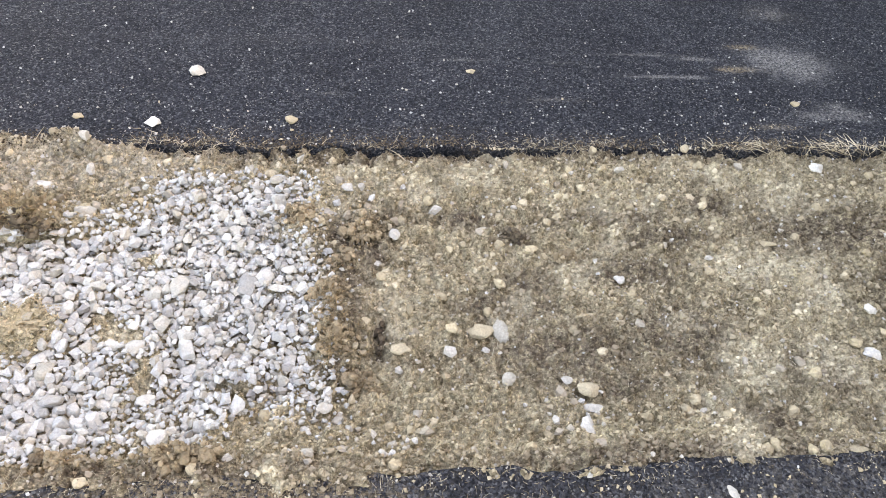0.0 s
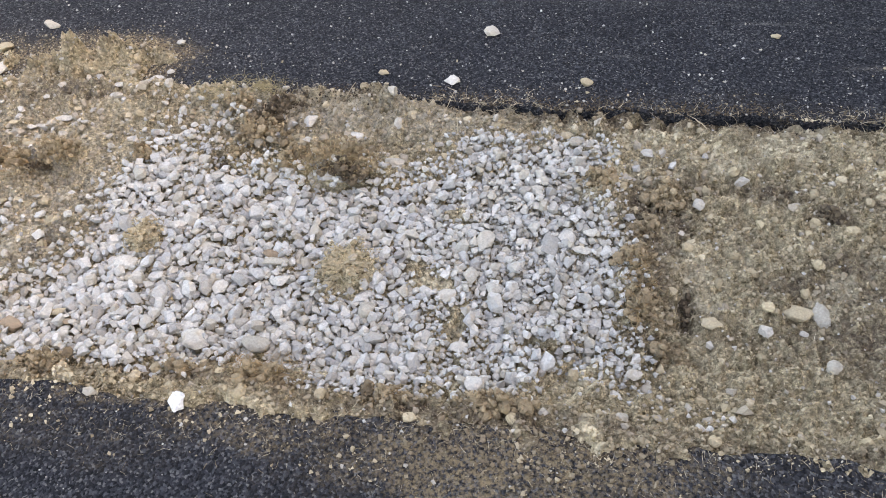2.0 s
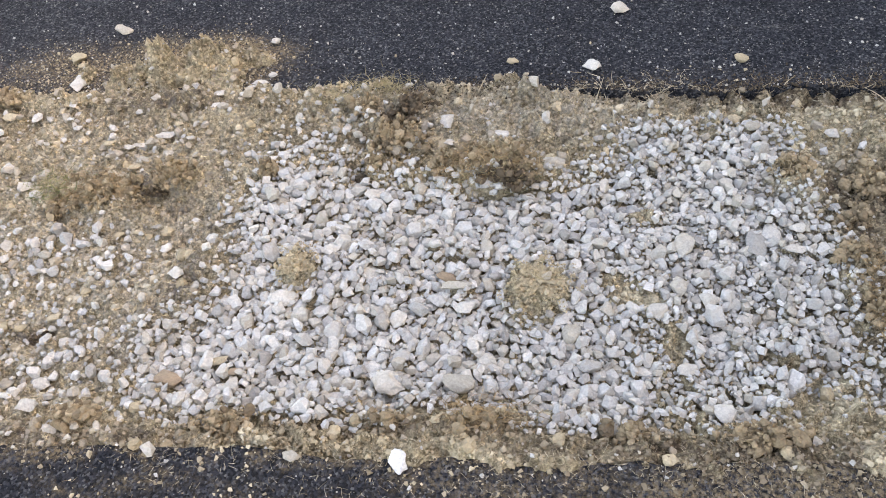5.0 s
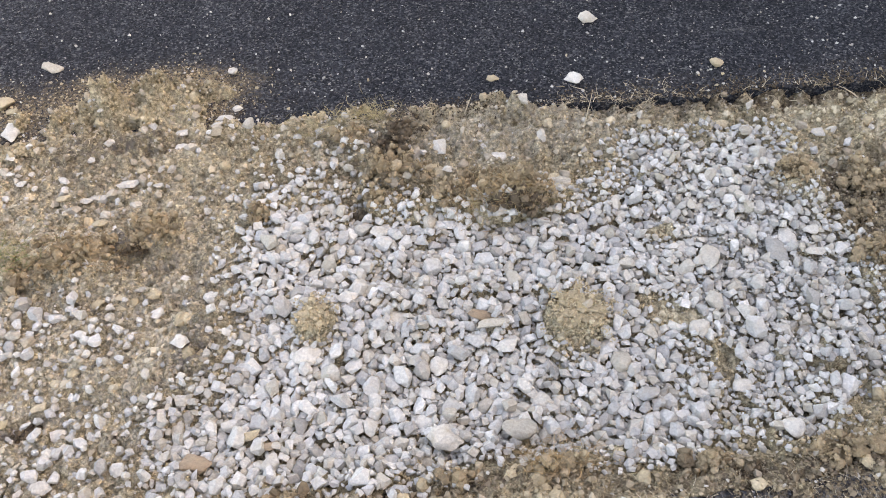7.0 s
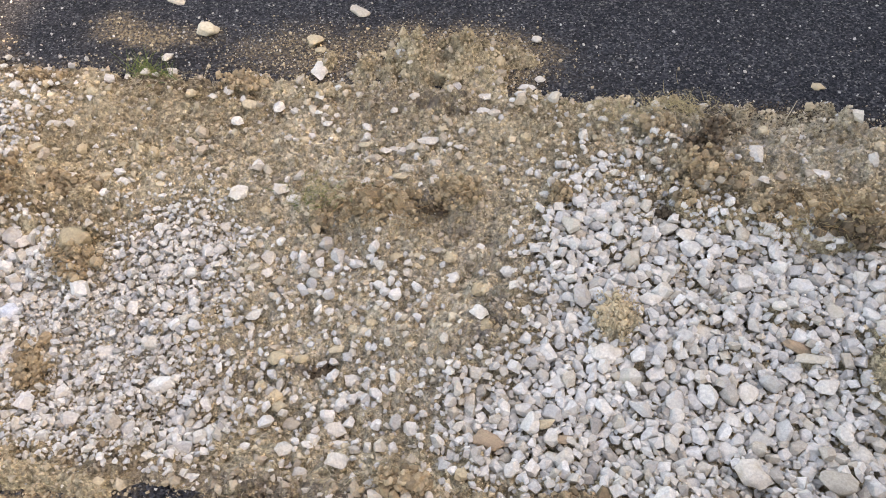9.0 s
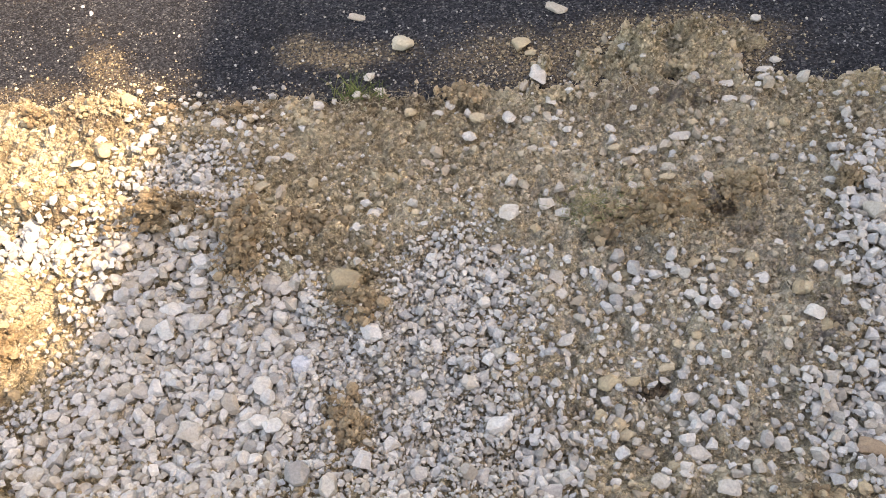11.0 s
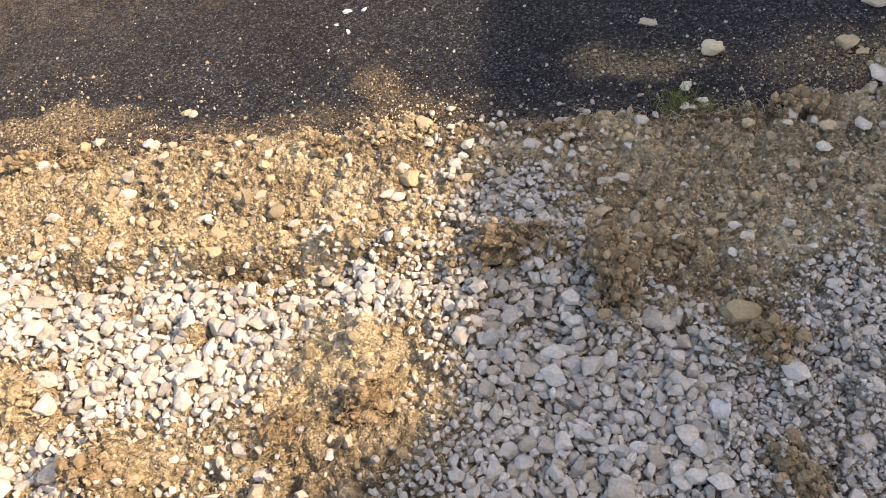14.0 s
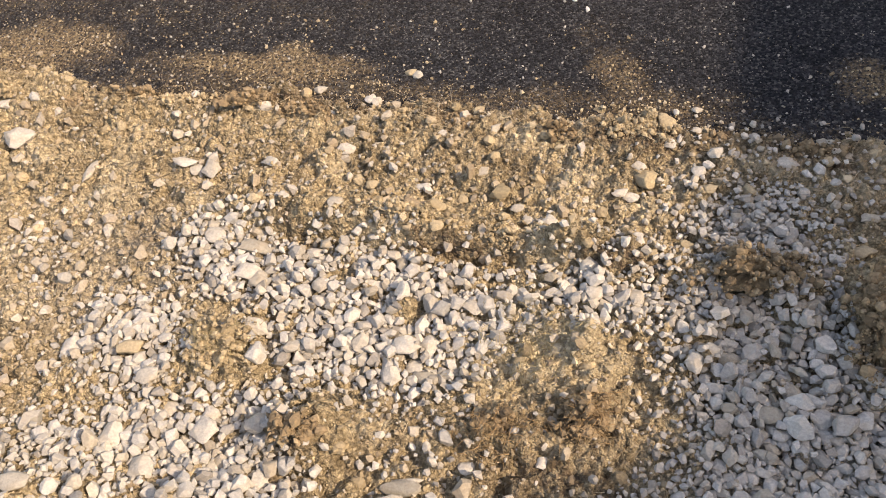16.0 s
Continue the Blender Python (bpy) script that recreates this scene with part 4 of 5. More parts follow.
rock(-3.737, 1.512, 0.029, 0.031, -2, 'white')
rock(-3.723, 1.401, 0.032, 0.022, 0, 'white')
rock(-3.674, 1.600, 0.019, 0.027, -2, 'white')
rock(-3.465, 1.527, 0.025, 0.015, -2, 'white')
rock(-3.452, 1.494, 0.030, 0.023, -2, 'tan')
rock(-3.455, 1.793, 0.019, 0.016, -4, 'white')
rock(-3.457, 1.864, 0.022, 0.020, -4, 'white')
rock(-3.353, 1.738, 0.038, 0.024, -4, 'white')
rock(-3.553, 1.498, 0.025, 0.023, -2, 'white')
rock(-3.544, 1.459, 0.017, 0.020, 0, 'white')
rock(-3.359, 1.576, 0.020, 0.028, -2, 'grey')
rock(-3.942, 1.554, 0.025, 0.031, -4, 'tan')
rock(-4.485, 1.369, 0.051, 0.039, -2, 'white')
rock(-4.499, 1.294, 0.035, 0.029, -2, 'white')
rock(-4.343, 1.275, 0.042, 0.036, 0, 'white')
rock(-4.171, 1.371, 0.025, 0.025, -2, 'white')
rock(-4.127, 1.360, 0.025, 0.039, -2, 'white')
rock(-4.079, 1.307, 0.049, 0.038, 0, 'white')
rock(-4.031, 1.359, 0.030, 0.032, -2, 'grey')
rock(-4.295, 1.157, 0.049, 0.030, 0, 'white')
rock(-4.321, 0.960, 0.030, 0.035, 2, 'white')
rock(-4.416, 0.959, 0.038, 0.033, 0, 'white')
rock(-4.491, 1.104, 0.032, 0.027, 0, 'white')
rock(-4.411, 1.091, 0.027, 0.027, 0, 'white')
rock(-3.984, 1.104, 0.036, 0.034, 0, 'white')
rock(-3.859, 1.283, 0.039, 0.031, -2, 'white')
rock(-3.766, 2.278, 0.026, 0.020, 10, 'chalk')
rock(-3.791, 2.224, 0.014, 0.012, 0, 'chalk')
rock(-3.717, 2.280, 0.018, 0.013, 30, 'chalk')
rock(-3.754, 2.191, 0.010, 0.018, 0, 'chalk')

# Beds of crushed stone.
GRAVEL_SHAPES = cut_shapes("stone", 16, 10, LIMESTONE, 40)
BIG_SHAPES = cut_shapes("stone", 16, 12, LIMESTONE, 540, 0.035)
CHIP_SHAPES = shapes("stone", 8, 9, LIMESTONE, 70)
SIZES = [(0.046, 40), (0.038, 180), (0.032, 700), (0.026, 3200), (0.020, 7000), (0.014, 14000), (0.010, 9000)]


def gravel_bed(beds, label, grade=1.0, fray=0.02, thin=1.0):
    xs, ys = [p[0] for b in beds for p in b], [p[1] for b in beds for p in b]
    x0, x1, y0, y1 = min(xs) - 0.05, max(xs) + 0.05, min(ys) - 0.05, max(ys) + 0.05
    rows = []
    for size, density in SIZES:
        n = int(density * (x1 - x0) * (y1 - y0) * 1.6 / grade)
        cx, cy = rng.uniform(x0, x1, n), rng.uniform(y0, y1, n)
        ok = bed_share(cx + rng.normal(0, fray * (1 if size > 0.02 else 2.2), n), cy + rng.normal(0, fray * (1 if size > 0.02 else 2.2), n), beds)
        for bx, by, rx, ry in BARE:
            ok &= ((cx - bx) / rx) ** 2 + ((cy - by) / ry) ** 2 > 0.45
        ok &= rng.random(n) < thin
        hz = surface(cx, cy)
        for x, y, h, good in zip(cx, cy, hz, ok):
            s = size * grade * rng.uniform(0.82, 1.25) * (0.58 if -2.95 < x < -2.5 and rng.random() < 0.85 else 0.75 if x > -0.95 and rng.random() < 0.7 else 0.75 if -3.42 < x < -3.2 and y > 1.42 else 1)
            if good and dart.free(x, y, s * 0.30):
                dart.put(x, y, s * 0.30)
                rows.append((rng.integers(0, 16), x, y, h + s * 0.20 + rng.uniform(0, 0.009), s * 1.12,
                             rng.normal(0, 0.5), rng.normal(0, 0.5), rng.uniform(0, 6.28)))
    bed = tagged(new("gravel_bed"), label, "gravel")
    cx, cy = sum(xs) / len(xs), sum(ys) / len(ys)
    bed.location = (cx, cy, 0)
    rows.sort(key=lambda r: -r[4])
    for which, x, y, z, s, rx, ry, rz in rows[:300]:
        ob = new("stone", BIG_SHAPES[int(which)])
        ob.parent = bed
        ob.matrix_basis = Matrix.LocRotScale((x - cx, y - cy, z), Euler((rx, ry, rz)), (s, s, s))
    if rows[300:]:
        rest = joined("fine_gravel", GRAVEL_SHAPES, rows[300:], LIMESTONE)
        rest.parent, rest.matrix_parent_inverse = bed, Matrix.Translation((-cx, -cy, 0))
        tagged(rest, kind="stuff")
    return bed


gravel_bed([BED_EAST], "wide bed of pale grey crushed limestone set in soil", 0.87)
gravel_bed([BED_MIDDLE, BED_LOBE], "bed of grey crushed limestone with fine stone dust", 0.84, 0.025)
gravel_bed([BED_WEST, BED_CORNER, BED_FRONT], "patchy bed of cream crushed limestone in the sun", 0.88, 0.018)

gravel_bed([[(-2.40, 1.28), (-2.10, 1.27), (-2.05, 1.15), (-2.35, 1.12)], [(-2.38, 1.03), (-2.12, 1.04), (-2.0, 0.95), (-2.1, 0.86), (-2.42, 0.85)],
            [(-1.85, 1.45), (-1.80, 1.68), (-1.45, 1.70), (-1.5, 1.48)], [(-5.0, 1.30), (-4.76, 1.38), (-4.70, 1.24), (-4.89, 1.17)],
            [(-3.97, 1.04), (-3.85, 1.06), (-3.84, 0.92), (-3.95, 0.88)], [(-3.5, 1.78), (-3.2, 1.80), (-3.15, 1.68), (-3.45, 1.66)]], "thinly scattered crushed limestone trodden into soil", 0.9, 0.035, 0.075)

# Stones strewn over the soil.
PEBBLE_SHAPES = cut_shapes("stone", 10, 10, PEBBLE, 110)
BIT_SHAPES = shapes("bit", 8, 8, PEBBLE, 130)
CRUMB_SHAPES = shapes("crumb", 10, 7, CRUMB, 150)


def stony(x, y):
    """How stony the soil is, from 0 to 1."""
    s = 0.05 + 0.06 * (x < -0.35) + 0.45 * np.clip((-1.6 - x) / 0.5, 0, 1) - 0.14 * np.clip((-3.4 - x) / 0.2, 0, 1)
    for cx, cy, rx, ry, more in ((-2.35, 0.93, 0.4, 0.2, 0.7), (-1.65, 1.58, 0.2, 0.12, 1.1), (-1.1, 1.6, 0.5, 0.12, 0.5), (-0.7, 0.83, 0.4, 0.07, 0.8), (-2.1, 1.76, 0.5, 0.15, 0.5),
                                 (-3.75, 1.52, 0.45, 0.13, 0.9), (-4.4, 1.6, 0.5, 0.15, 0.5), (-4.75, 1.15, 0.4, 0.3, 1.0), (-2.25, 1.2, 0.25, 0.08, 1.0), (-3.35, 1.68, 0.2, 0.1, 0.8),
                                 (-3.9, 0.95, 0.3, 0.15, 0.5), (-2.15, 1.0, 0.15, 0.2, 0.6), (0.08, 0.88, 0.09, 0.08, 1.0), (-0.42, 1.55, 0.15, 0.1, 0.5), (-2.6, 1.55, 0.4, 0.1, 0.5), (0.35, 0.86, 0.05, 0.04, 1.0),
                                 (-2.45, 1.9, 0.2, 0.06, 0.6), (-4.1, 1.2, 0.6, 0.2, 0.15), (-1.93, 1.18, 0.10, 0.16, -0.7), (-2.10, 1.12, 0.10, 0.06, -0.7), (-2.9, 1.55, 0.35, 0.08, -0.25)):
        s = s + more * blob(x, y, cx, cy, rx, ry)
    return np.clip(s * np.clip(2.6 * fbm(x, y, 11, 3) - 0.65, 0.05, 1.4), 0, 1)


def strewn(n, sizes, share, keep_off=True, y0=0.58, y1=2.12, sink=0.15, kinds=10, gap=0.4, litter=0.0):
    x, y = rng.uniform(-5.9, 1.9, n), rng.uniform(y0, y1, n)
    ok = rng.random(n) < share(x, y)
    h, g = surface(x, y), soil_height(x, y)
    ok &= (g > np.where(y < 1, PATH_RISE, 0) - 0.002) | ((y < ROAD_EDGE) & (y > PATH_EDGE)) | (rng.random(n) < litter * (0.004 + dust_kinds(x, y)[:, 0] ** 1.5))
    if keep_off:
        ok &= ~bed_share(x, y) | (rng.random(n) < 0.1)
    rows = []
    for px, py, pz in zip(x[ok], y[ok], h[ok]):
        s = sizes[0] * (sizes[1] / sizes[0]) ** (rng.random() ** 1.8)
        if gap == 0 or dart.free(px, py, s * gap):
            if gap:
                dart.put(px, py, s * gap)
            rows.append((rng.integers(0, kinds), px, py, pz + s * (sink + rng.uniform(-0.2, 0.2)), s, rng.normal(0, 0.4), rng.normal(0, 0.4), rng.uniform(0, 6.28)))
    return rows


rows = strewn(17000, (0.011, 0.038), stony)
rows.sort(key=lambda r: -r[4])
loose = tagged(new("loose_stones"), "pale and tan stones strewn over dry soil", "stones")
for which, x, y, z, s, rx, ry, rz in rows[:300]:
    ob = new("stone", PEBBLE_SHAPES[int(which)])
    ob.parent = loose
    ob.matrix_basis = Matrix.LocRotScale((x, y, z), Euler((rx, ry, rz)), (s, s, s))
rest = joined("fine_gravel", PEBBLE_SHAPES, rows[300:], PEBBLE)
rest.parent = loose
tagged(rest, kind="stuff")
tagged(joined("pebbles", BIT_SHAPES, strewn(36000, (0.006, 0.014), lambda x, y: 0.25 + 0.75 * stony(x, y), kinds=8, gap=0.3, litter=0.15), PEBBLE), "small pale pebbles scattered over dry soil", "pebbles", kind="stuff")
tagged(joined("soil_crumbs", CRUMB_SHAPES, strewn(105000, (0.004, 0.015), lambda x, y: (0.35 + 0.65 * fbm(x, y, 12, 3)) * (1 - 0.8 * sum(blob(x, y, *p) for p in PALE).clip(0, 1)) * (1 - 0.4 * (x < -3.4)), gap=0, litter=0.7), CRUMB, True), "loose crumbs and clods of tan soil", "soil", kind="stuff")

tagged(joined("fine_soil", CRUMB_SHAPES, strewn(22000, (0.004, 0.018), lambda x, y: 0.25 + 0.75 * np.exp(-((y - 0.735) / 0.05) ** 2) * np.clip(3 * fbm(x, y, 9, 3) - 0.7, 0.2, 1), y0=0.62, y1=0.82, gap=0, litter=0.9), CRUMB, True), "crumbled soil spilling over the footpath's edge", "soil", kind="stuff")

tagged(joined("soil_crumbs", CRUMB_SHAPES, strewn(42000, (0.0025, 0.0075), lambda x, y: 1.0, y0=1.76, y1=2.14, gap=0, litter=1.0), CRUMB, True), "fine crumbs of tan soil spilt on the asphalt", "soil", kind="stuff")

CLOD_SHAPES = shapes("clod", 10, 10, CRUMB, 170)


def lumpy_mesh(name, seed, mat, fine=2):
    """A clod of soil: lumps stuck together, with hollows between them."""
    bm = bmesh.new()
    bmesh.ops.create_icosphere(bm, subdivisions=fine, radius=0.5)
    for v in bm.verts:
        p = v.co.normalized()
        far = 0.50 + 0.24 * noise.noise(p * 1.7 + Vector((seed, 0, 3))) + 0.10 * noise.noise(p * 4.1 + Vector((0, seed, 1))) + 0.05 * noise.noise(p * 9 + Vector((seed, seed, 0)))
        v.co = Vector((p.x, p.y * 0.85, p.z * 0.7)) * far
    bmesh.ops.triangulate(bm, faces=bm.faces)
    me = bpy.data.meshes.new(name)
    bm.to_mesh(me)
    bm.free()
    me.materials.append(mat)
    return me


BIG_LUMPS = [lumpy_mesh("clod", 3.1 * k, CRUMB, 3) for k in range(6)]
LUMP_SHAPES = [lumpy_mesh("clod", 11.3 * k, CRUMB) for k in range(10)]
SMALL_LUMPS = [lumpy_mesh("clod", 7.7 * k, CRUMB, 1) for k in range(8)]


def cloddy(x, y):
    s = (0.2 + 0.45 * np.clip(2.5 * fbm(x, y, 7, 3) - 0.8, 0, 1)) * (1 - 0.45 * (x < -3.4)) * (1 - 0.8 * sum(blob(x, y, *p) for p in PALE).clip(0, 1))
    for cx, cy, rx, ry, up in HEAPS:
        s = s + 9 * up * blob(x, y, cx, cy, rx * 1.4, ry * 1.4)
    return np.clip(s, 0, 1)


rows = strewn(36000, (0.007, 0.032), cloddy, gap=0.2, sink=0.0)
rows.sort(key=lambda r: -r[4])
clods = tagged(new("loose_soil"), "brown clods of dry soil strewn over the strip", "soil")
for which, x, y, z, s, rx, ry, rz in rows[:300]:
    ob = new("clod", LUMP_SHAPES[int(which)])
    ob.parent = clods
    ob.matrix_basis = Matrix.LocRotScale((x, y, z), Euler((rx, ry, rz)), (s, s, s))
rest = joined("fine_soil", CLOD_SHAPES, rows[300:], CRUMB, True)
rest.parent = clods
tagged(rest, kind="stuff")

# Dark soil for damp lumps, and for shade painted under clods and in hollows.
DAMP_AND_SHADE = stone_material("damp_and_shade_soil", [(0.0, (0.10, 0.078, 0.056)), (0.4, (0.20, 0.156, 0.108)), (0.7, (0.06, 0.047, 0.036)), (1.0, (0.16, 0.122, 0.085))], 0.95, stain=(0.08, 0.062, 0.046), stain_amount=0.4)
TURF = stone_material("brown_turf_soil", [(0.0, (0.27, 0.206, 0.132)), (0.35, (0.40, 0.31, 0.20)), (0.6, (0.18, 0.138, 0.092)), (0.85, (0.36, 0.277, 0.178)), (1.0, (0.50, 0.40, 0.27))], 0.95, stain=(0.24, 0.182, 0.118), stain_amount=0.45)


def turf_clod(x, y, length, width, high, turn, words):
    """A torn heap of soil: a lumpy core under many crumbs that cling to it."""
    high *= 1.0 if "amid" in words or "road" in words else 1.35
    bm = bmesh.new()
    bmesh.ops.create_icosphere(bm, subdivisions=4, radius=0.5)
    shift = Vector((x * 7, y * 7, 0))
    for v in bm.verts:
        p = v.co.copy()
        v.co = p * (0.5 + 0.5 * noise.fractal(p * 4.2 + shift, 0.45, 2.3, 6))
        v.co = Vector((v.co.x * length, v.co.y * width, max(v.co.z, -0.2) * high * 1.9))
    me = bpy.data.meshes.new("core")
    bm.to_mesh(me)
    bm.free()
    soil_of = CRUMB if "tan" in words else DAMP_AND_SHADE if "damp" in words else TURF
    me.materials.append(soil_of)
    ob = new("soil_clod", me)
    ob.matrix_world = pose(x, y, float(soil_height(x, y)) - 0.002, 0, 0, turn)
    tagged(ob, words, "soil clod", "torn soil clods")
    cos, tris, base = [], [], 0
    kit, lumps, large = [arrays(m) for m in CRUMB_SHAPES], [arrays(m) for m in SMALL_LUMPS], [arrays(m) for m in BIG_LUMPS]
    for k in range(0 if "amid" in words or "road" in words or "damp" in words else int(2 + 240 * length * width)):
        a, q, size = rng.uniform(0, 6.28), math.sqrt(rng.random()) * 0.5, rng.uniform(0.016, 0.034)
        c, t = large[int(rng.integers(0, len(large)))]
        m = np.array(Euler((rng.normal(0, 0.4), rng.normal(0, 0.4), rng.uniform(0, 6.28))).to_matrix())
        cos.append(c @ m.T * size + (q * math.cos(a) * length, q * math.sin(a) * width, high * 0.75 * (1 - (q / 0.62) ** 2) * rng.uniform(0.3, 1.0)))
        tris.append(t + base)
        base += len(c)
    for k in range(int(150 + (24000 if "amid" in words else 30000) * length * width)):
        a, q = rng.uniform(0, 6.28), math.sqrt(rng.random()) * 0.62
        reach = 0.85 + 0.75 * noise.noise(Vector((math.cos(a), math.sin(a), 0)) * 1.7 + shift)
        u, v = q * math.cos(a) * reach, q * math.sin(a) * reach
        lump = 0.55 + 0.9 * noise.noise(Vector((u * 5, v * 5, 0)) + shift)
        z = high * 1.15 * max(0.0, 1 - (q / 0.62) ** 2) * lump
        size = rng.uniform(0.003, 0.008) if rng.random() < (0.96 if "amid" in words else 0.85) else rng.uniform(0.009, 0.018) if rng.random() < 0.85 or "tan" in words else rng.uniform(0.018, 0.030)
        c, t = kit[int(rng.integers(0, len(kit)))] if size < 0.009 else lumps[int(rng.integers(0, len(lumps)))]
        m = np.array(Euler(rng.uniform(0, 6.28, 3)).to_matrix())
        cos.append(c @ m.T * size + (u * length, v * width, z + size * rng.uniform(-0.3, 0.3)))
        tris.append(t + base)
        base += len(c)
    me = bpy.data.meshes.new("crumbled_soil")
    me.from_pydata(np.concatenate(cos), [], np.concatenate(tris))
    me.materials.append(soil_of)
    crumbs = new("crumbled_soil", me)
    crumbs.parent = ob
    tagged(crumbs, kind="stuff")


turf_clod(-1.22, 1.47, 0.19, 0.09, 0.050, -4, "torn brown turf clod with hanging roots by the gravel")
turf_clod(-1.37, 1.49, 0.09, 0.07, 0.040, 20, "crumbling brown soil clod beside the turf")
turf_clod(-1.54, 1.50, 0.065, 0.055, 0.042, 0, "dark brown clod among crushed stone")
turf_clod(-1.48, 1.71, 0.13, 0.08, 0.050, 30, "dark damp torn clod near the road's edge")
# The next five paint shade: under turf, in a crack and in hollows.
turf_clod(-1.22, 1.435, 0.13, 0.05, 0.030, -4, "dark damp soil painting the shade under torn turf")
turf_clod(-2.09, 1.42, 0.08, 0.03, 0.018, 10, "dark damp soil painting the shade under turned turf")
turf_clod(-0.34, 1.12, 0.025, 0.13, 0.012, 0, "dark damp fill painting the shade in a soil crack")
turf_clod(-1.58, 1.49, 0.05, 0.04, 0.026, 0, "dark damp lump painting a hollow's shade among crushed stone")
turf_clod(-2.26, 1.02, 0.055, 0.022, 0.012, 0, "dark damp soil painting a hollow's shade among pale stones")
turf_clod(-1.60, 1.71, 0.09, 0.06, 0.036, -15, "brown soil clod near the road's edge")
turf_clod(-2.21, 1.40, 0.20, 0.10, 0.050, 8, "mossy brown turf clod on dry soil")
turf_clod(-2.05, 1.45, 0.12, 0.07, 0.044, 15, "overturned brown turf clod on dry soil")
turf_clod(-2.33, 1.38, 0.09, 0.07, 0.032, -20, "small mossy soil clod on dry soil")
turf_clod(-1.82, 1.49, 0.06, 0.045, 0.034, 40, "small brown soil clod at the gravel's edge")
turf_clod(-0.55, 1.47, 0.075, 0.08, 0.040, 0, "crumbling brown soil clod at the gravel's edge")
turf_clod(-0.46, 1.22, 0.09, 0.09, 0.036, 10, "wide crumbling clod of brown soil")
turf_clod(-0.45, 1.08, 0.10, 0.08, 0.042, -10, "dark brown soil clod beside the gravel")
turf_clod(-0.43, 1.35, 0.08, 0.06, 0.030, 25, "low brown soil clod beside the gravel")
turf_clod(-1.26, 0.80, 0.15, 0.055, 0.032, 3, "reddish brown root clod by the footpath")
turf_clod(-1.44, 0.80, 0.09, 0.045, 0.030, -6, "grey brown soil clod by the footpath")
turf_clod(-3.60, 1.08, 0.10, 0.08, 0.042, 35, "reddish brown root clod in sunlit soil")
turf_clod(-3.75, 1.05, 0.08, 0.06, 0.034, 0, "brown soil clod with dry roots in the sun")
turf_clod(-3.11, 1.34, 0.12, 0.20, 0.050, 5, "tall brown soil clod pushed into the gravel")
turf_clod(-3.32, 1.43, 0.20, 0.09, 0.045, 8, "brown soil ridge between two gravel lobes")
turf_clod(-3.82, 1.45, 0.10, 0.055, 0.036, 0, "tan soil clod above the gravel in the sun")
turf_clod(-4.06, 1.47, 0.13, 0.055, 0.032, -5, "long tan soil clod in the sun")
turf_clod(-4.12, 0.95, 0.10, 0.06, 0.032, 10, "brown soil clod in sunlit gravel")
turf_clod(-2.84, 1.18, 0.12, 0.08, 0.040, 0, "brown soil clod under a yellow rock")
turf_clod(-1.15, 1.13, 0.15, 0.13, 0.022, 20, "crumbling heap of tan soil amid gravel")
turf_clod(-1.69, 1.18, 0.09, 0.11, 0.020, 0, "crumbling heap of tan soil amid gravel")
turf_clod(-4.35, 1.10, 0.17, 0.12, 0.042, 12, "broad heap of tan soil with dry grass")
turf_clod(-2.10, 1.86, 0.10, 0.07, 0.022, 30, "low heap of tan soil on the road")
turf_clod(-0.75, 0.775, 0.14, 0.05, 0.026, 3, "dark brown soil clod along the footpath")
turf_clod(-0.98, 0.78, 0.10, 0.045, 0.026, -8, "brown soil clod along the footpath")
turf_clod(-1.75, 0.785, 0.13, 0.05, 0.026, 5, "brown soil clod along the footpath")
turf_clod(-2.05, 0.78, 0.10, 0.05, 0.028, 0, "brown soil clod along the footpath")
turf_clod(-1.30, 1.55, 0.20, 0.10, 0.055, 6, "big torn turf clod of brown soil")
turf_clod(-1.50, 1.60, 0.16, 0.11, 0.05, -10, "loose heap of brown soil above the gravel")
turf_clod(-0.38, 1.45, 0.11, 0.10, 0.045, 15, "dark brown soil clod beside the gravel")
turf_clod(-0.40, 0.98, 0.10, 0.08, 0.036, 0, "brown soil clod beside the gravel")
for k in range(16):
    edge_x = -5.3 + 0.19 * k + rng.uniform(-0.05, 0.05)
    turf_clod(edge_x, float(road_edge(edge_x)) - rng.uniform(0.0, 0.05), rng.uniform(0.07, 0.17), rng.uniform(0.035, 0.06), rng.uniform(0.016, 0.03), rng.uniform(-12, 12),
              "crumbling soil along the broken road edge" if k % 3 else "tan soil along the broken road edge")
turf_clod(-2.83, 0.93, 0.09, 0.15, 0.036, 0, "brown soil clod splitting the gravel")
turf_clod(-2.99, 1.42, 0.16, 0.08, 0.036, -6, "brown soil clod above the gravel")
turf_clod(0.15, 1.345, 0.05, 0.032, 0.026, 10, "small dark soil clod on dry soil")
turf_clod(0.02, 1.43, 0.06, 0.035, 0.024, -30, "dark damp soil lump on dry soil")

# Dark earth crumbs that paint the shadow line along the road's free edge.
n = 9000
ex = rng.uniform(-1.6, 1.5, n)
ey = road_edge(ex) + rng.normal(0.012, 0.022, n)
thick = rng.random(n) < np.clip(2.2 * fbm(ex, 0 * ex + 1, 7, 3) - 0.55, 0.05, 1)
rows = [(rng.integers(0, 10), x, y, float(z) + s * rng.uniform(-0.1, 0.3), s, *rng.uniform(0, 6.28, 3))
        for x, y, z, s in zip(ex[thick], ey[thick], surface(ex[thick], ey[thick]), 0.003 * 3.5 ** (rng.random(n) ** 1.6))]
tagged(joined("soil_crumbs", CRUMB_SHAPES, rows, DAMP_AND_SHADE), "dark earth crumbs painting the shadow line at the road's broken edge", "soil", kind="stuff")

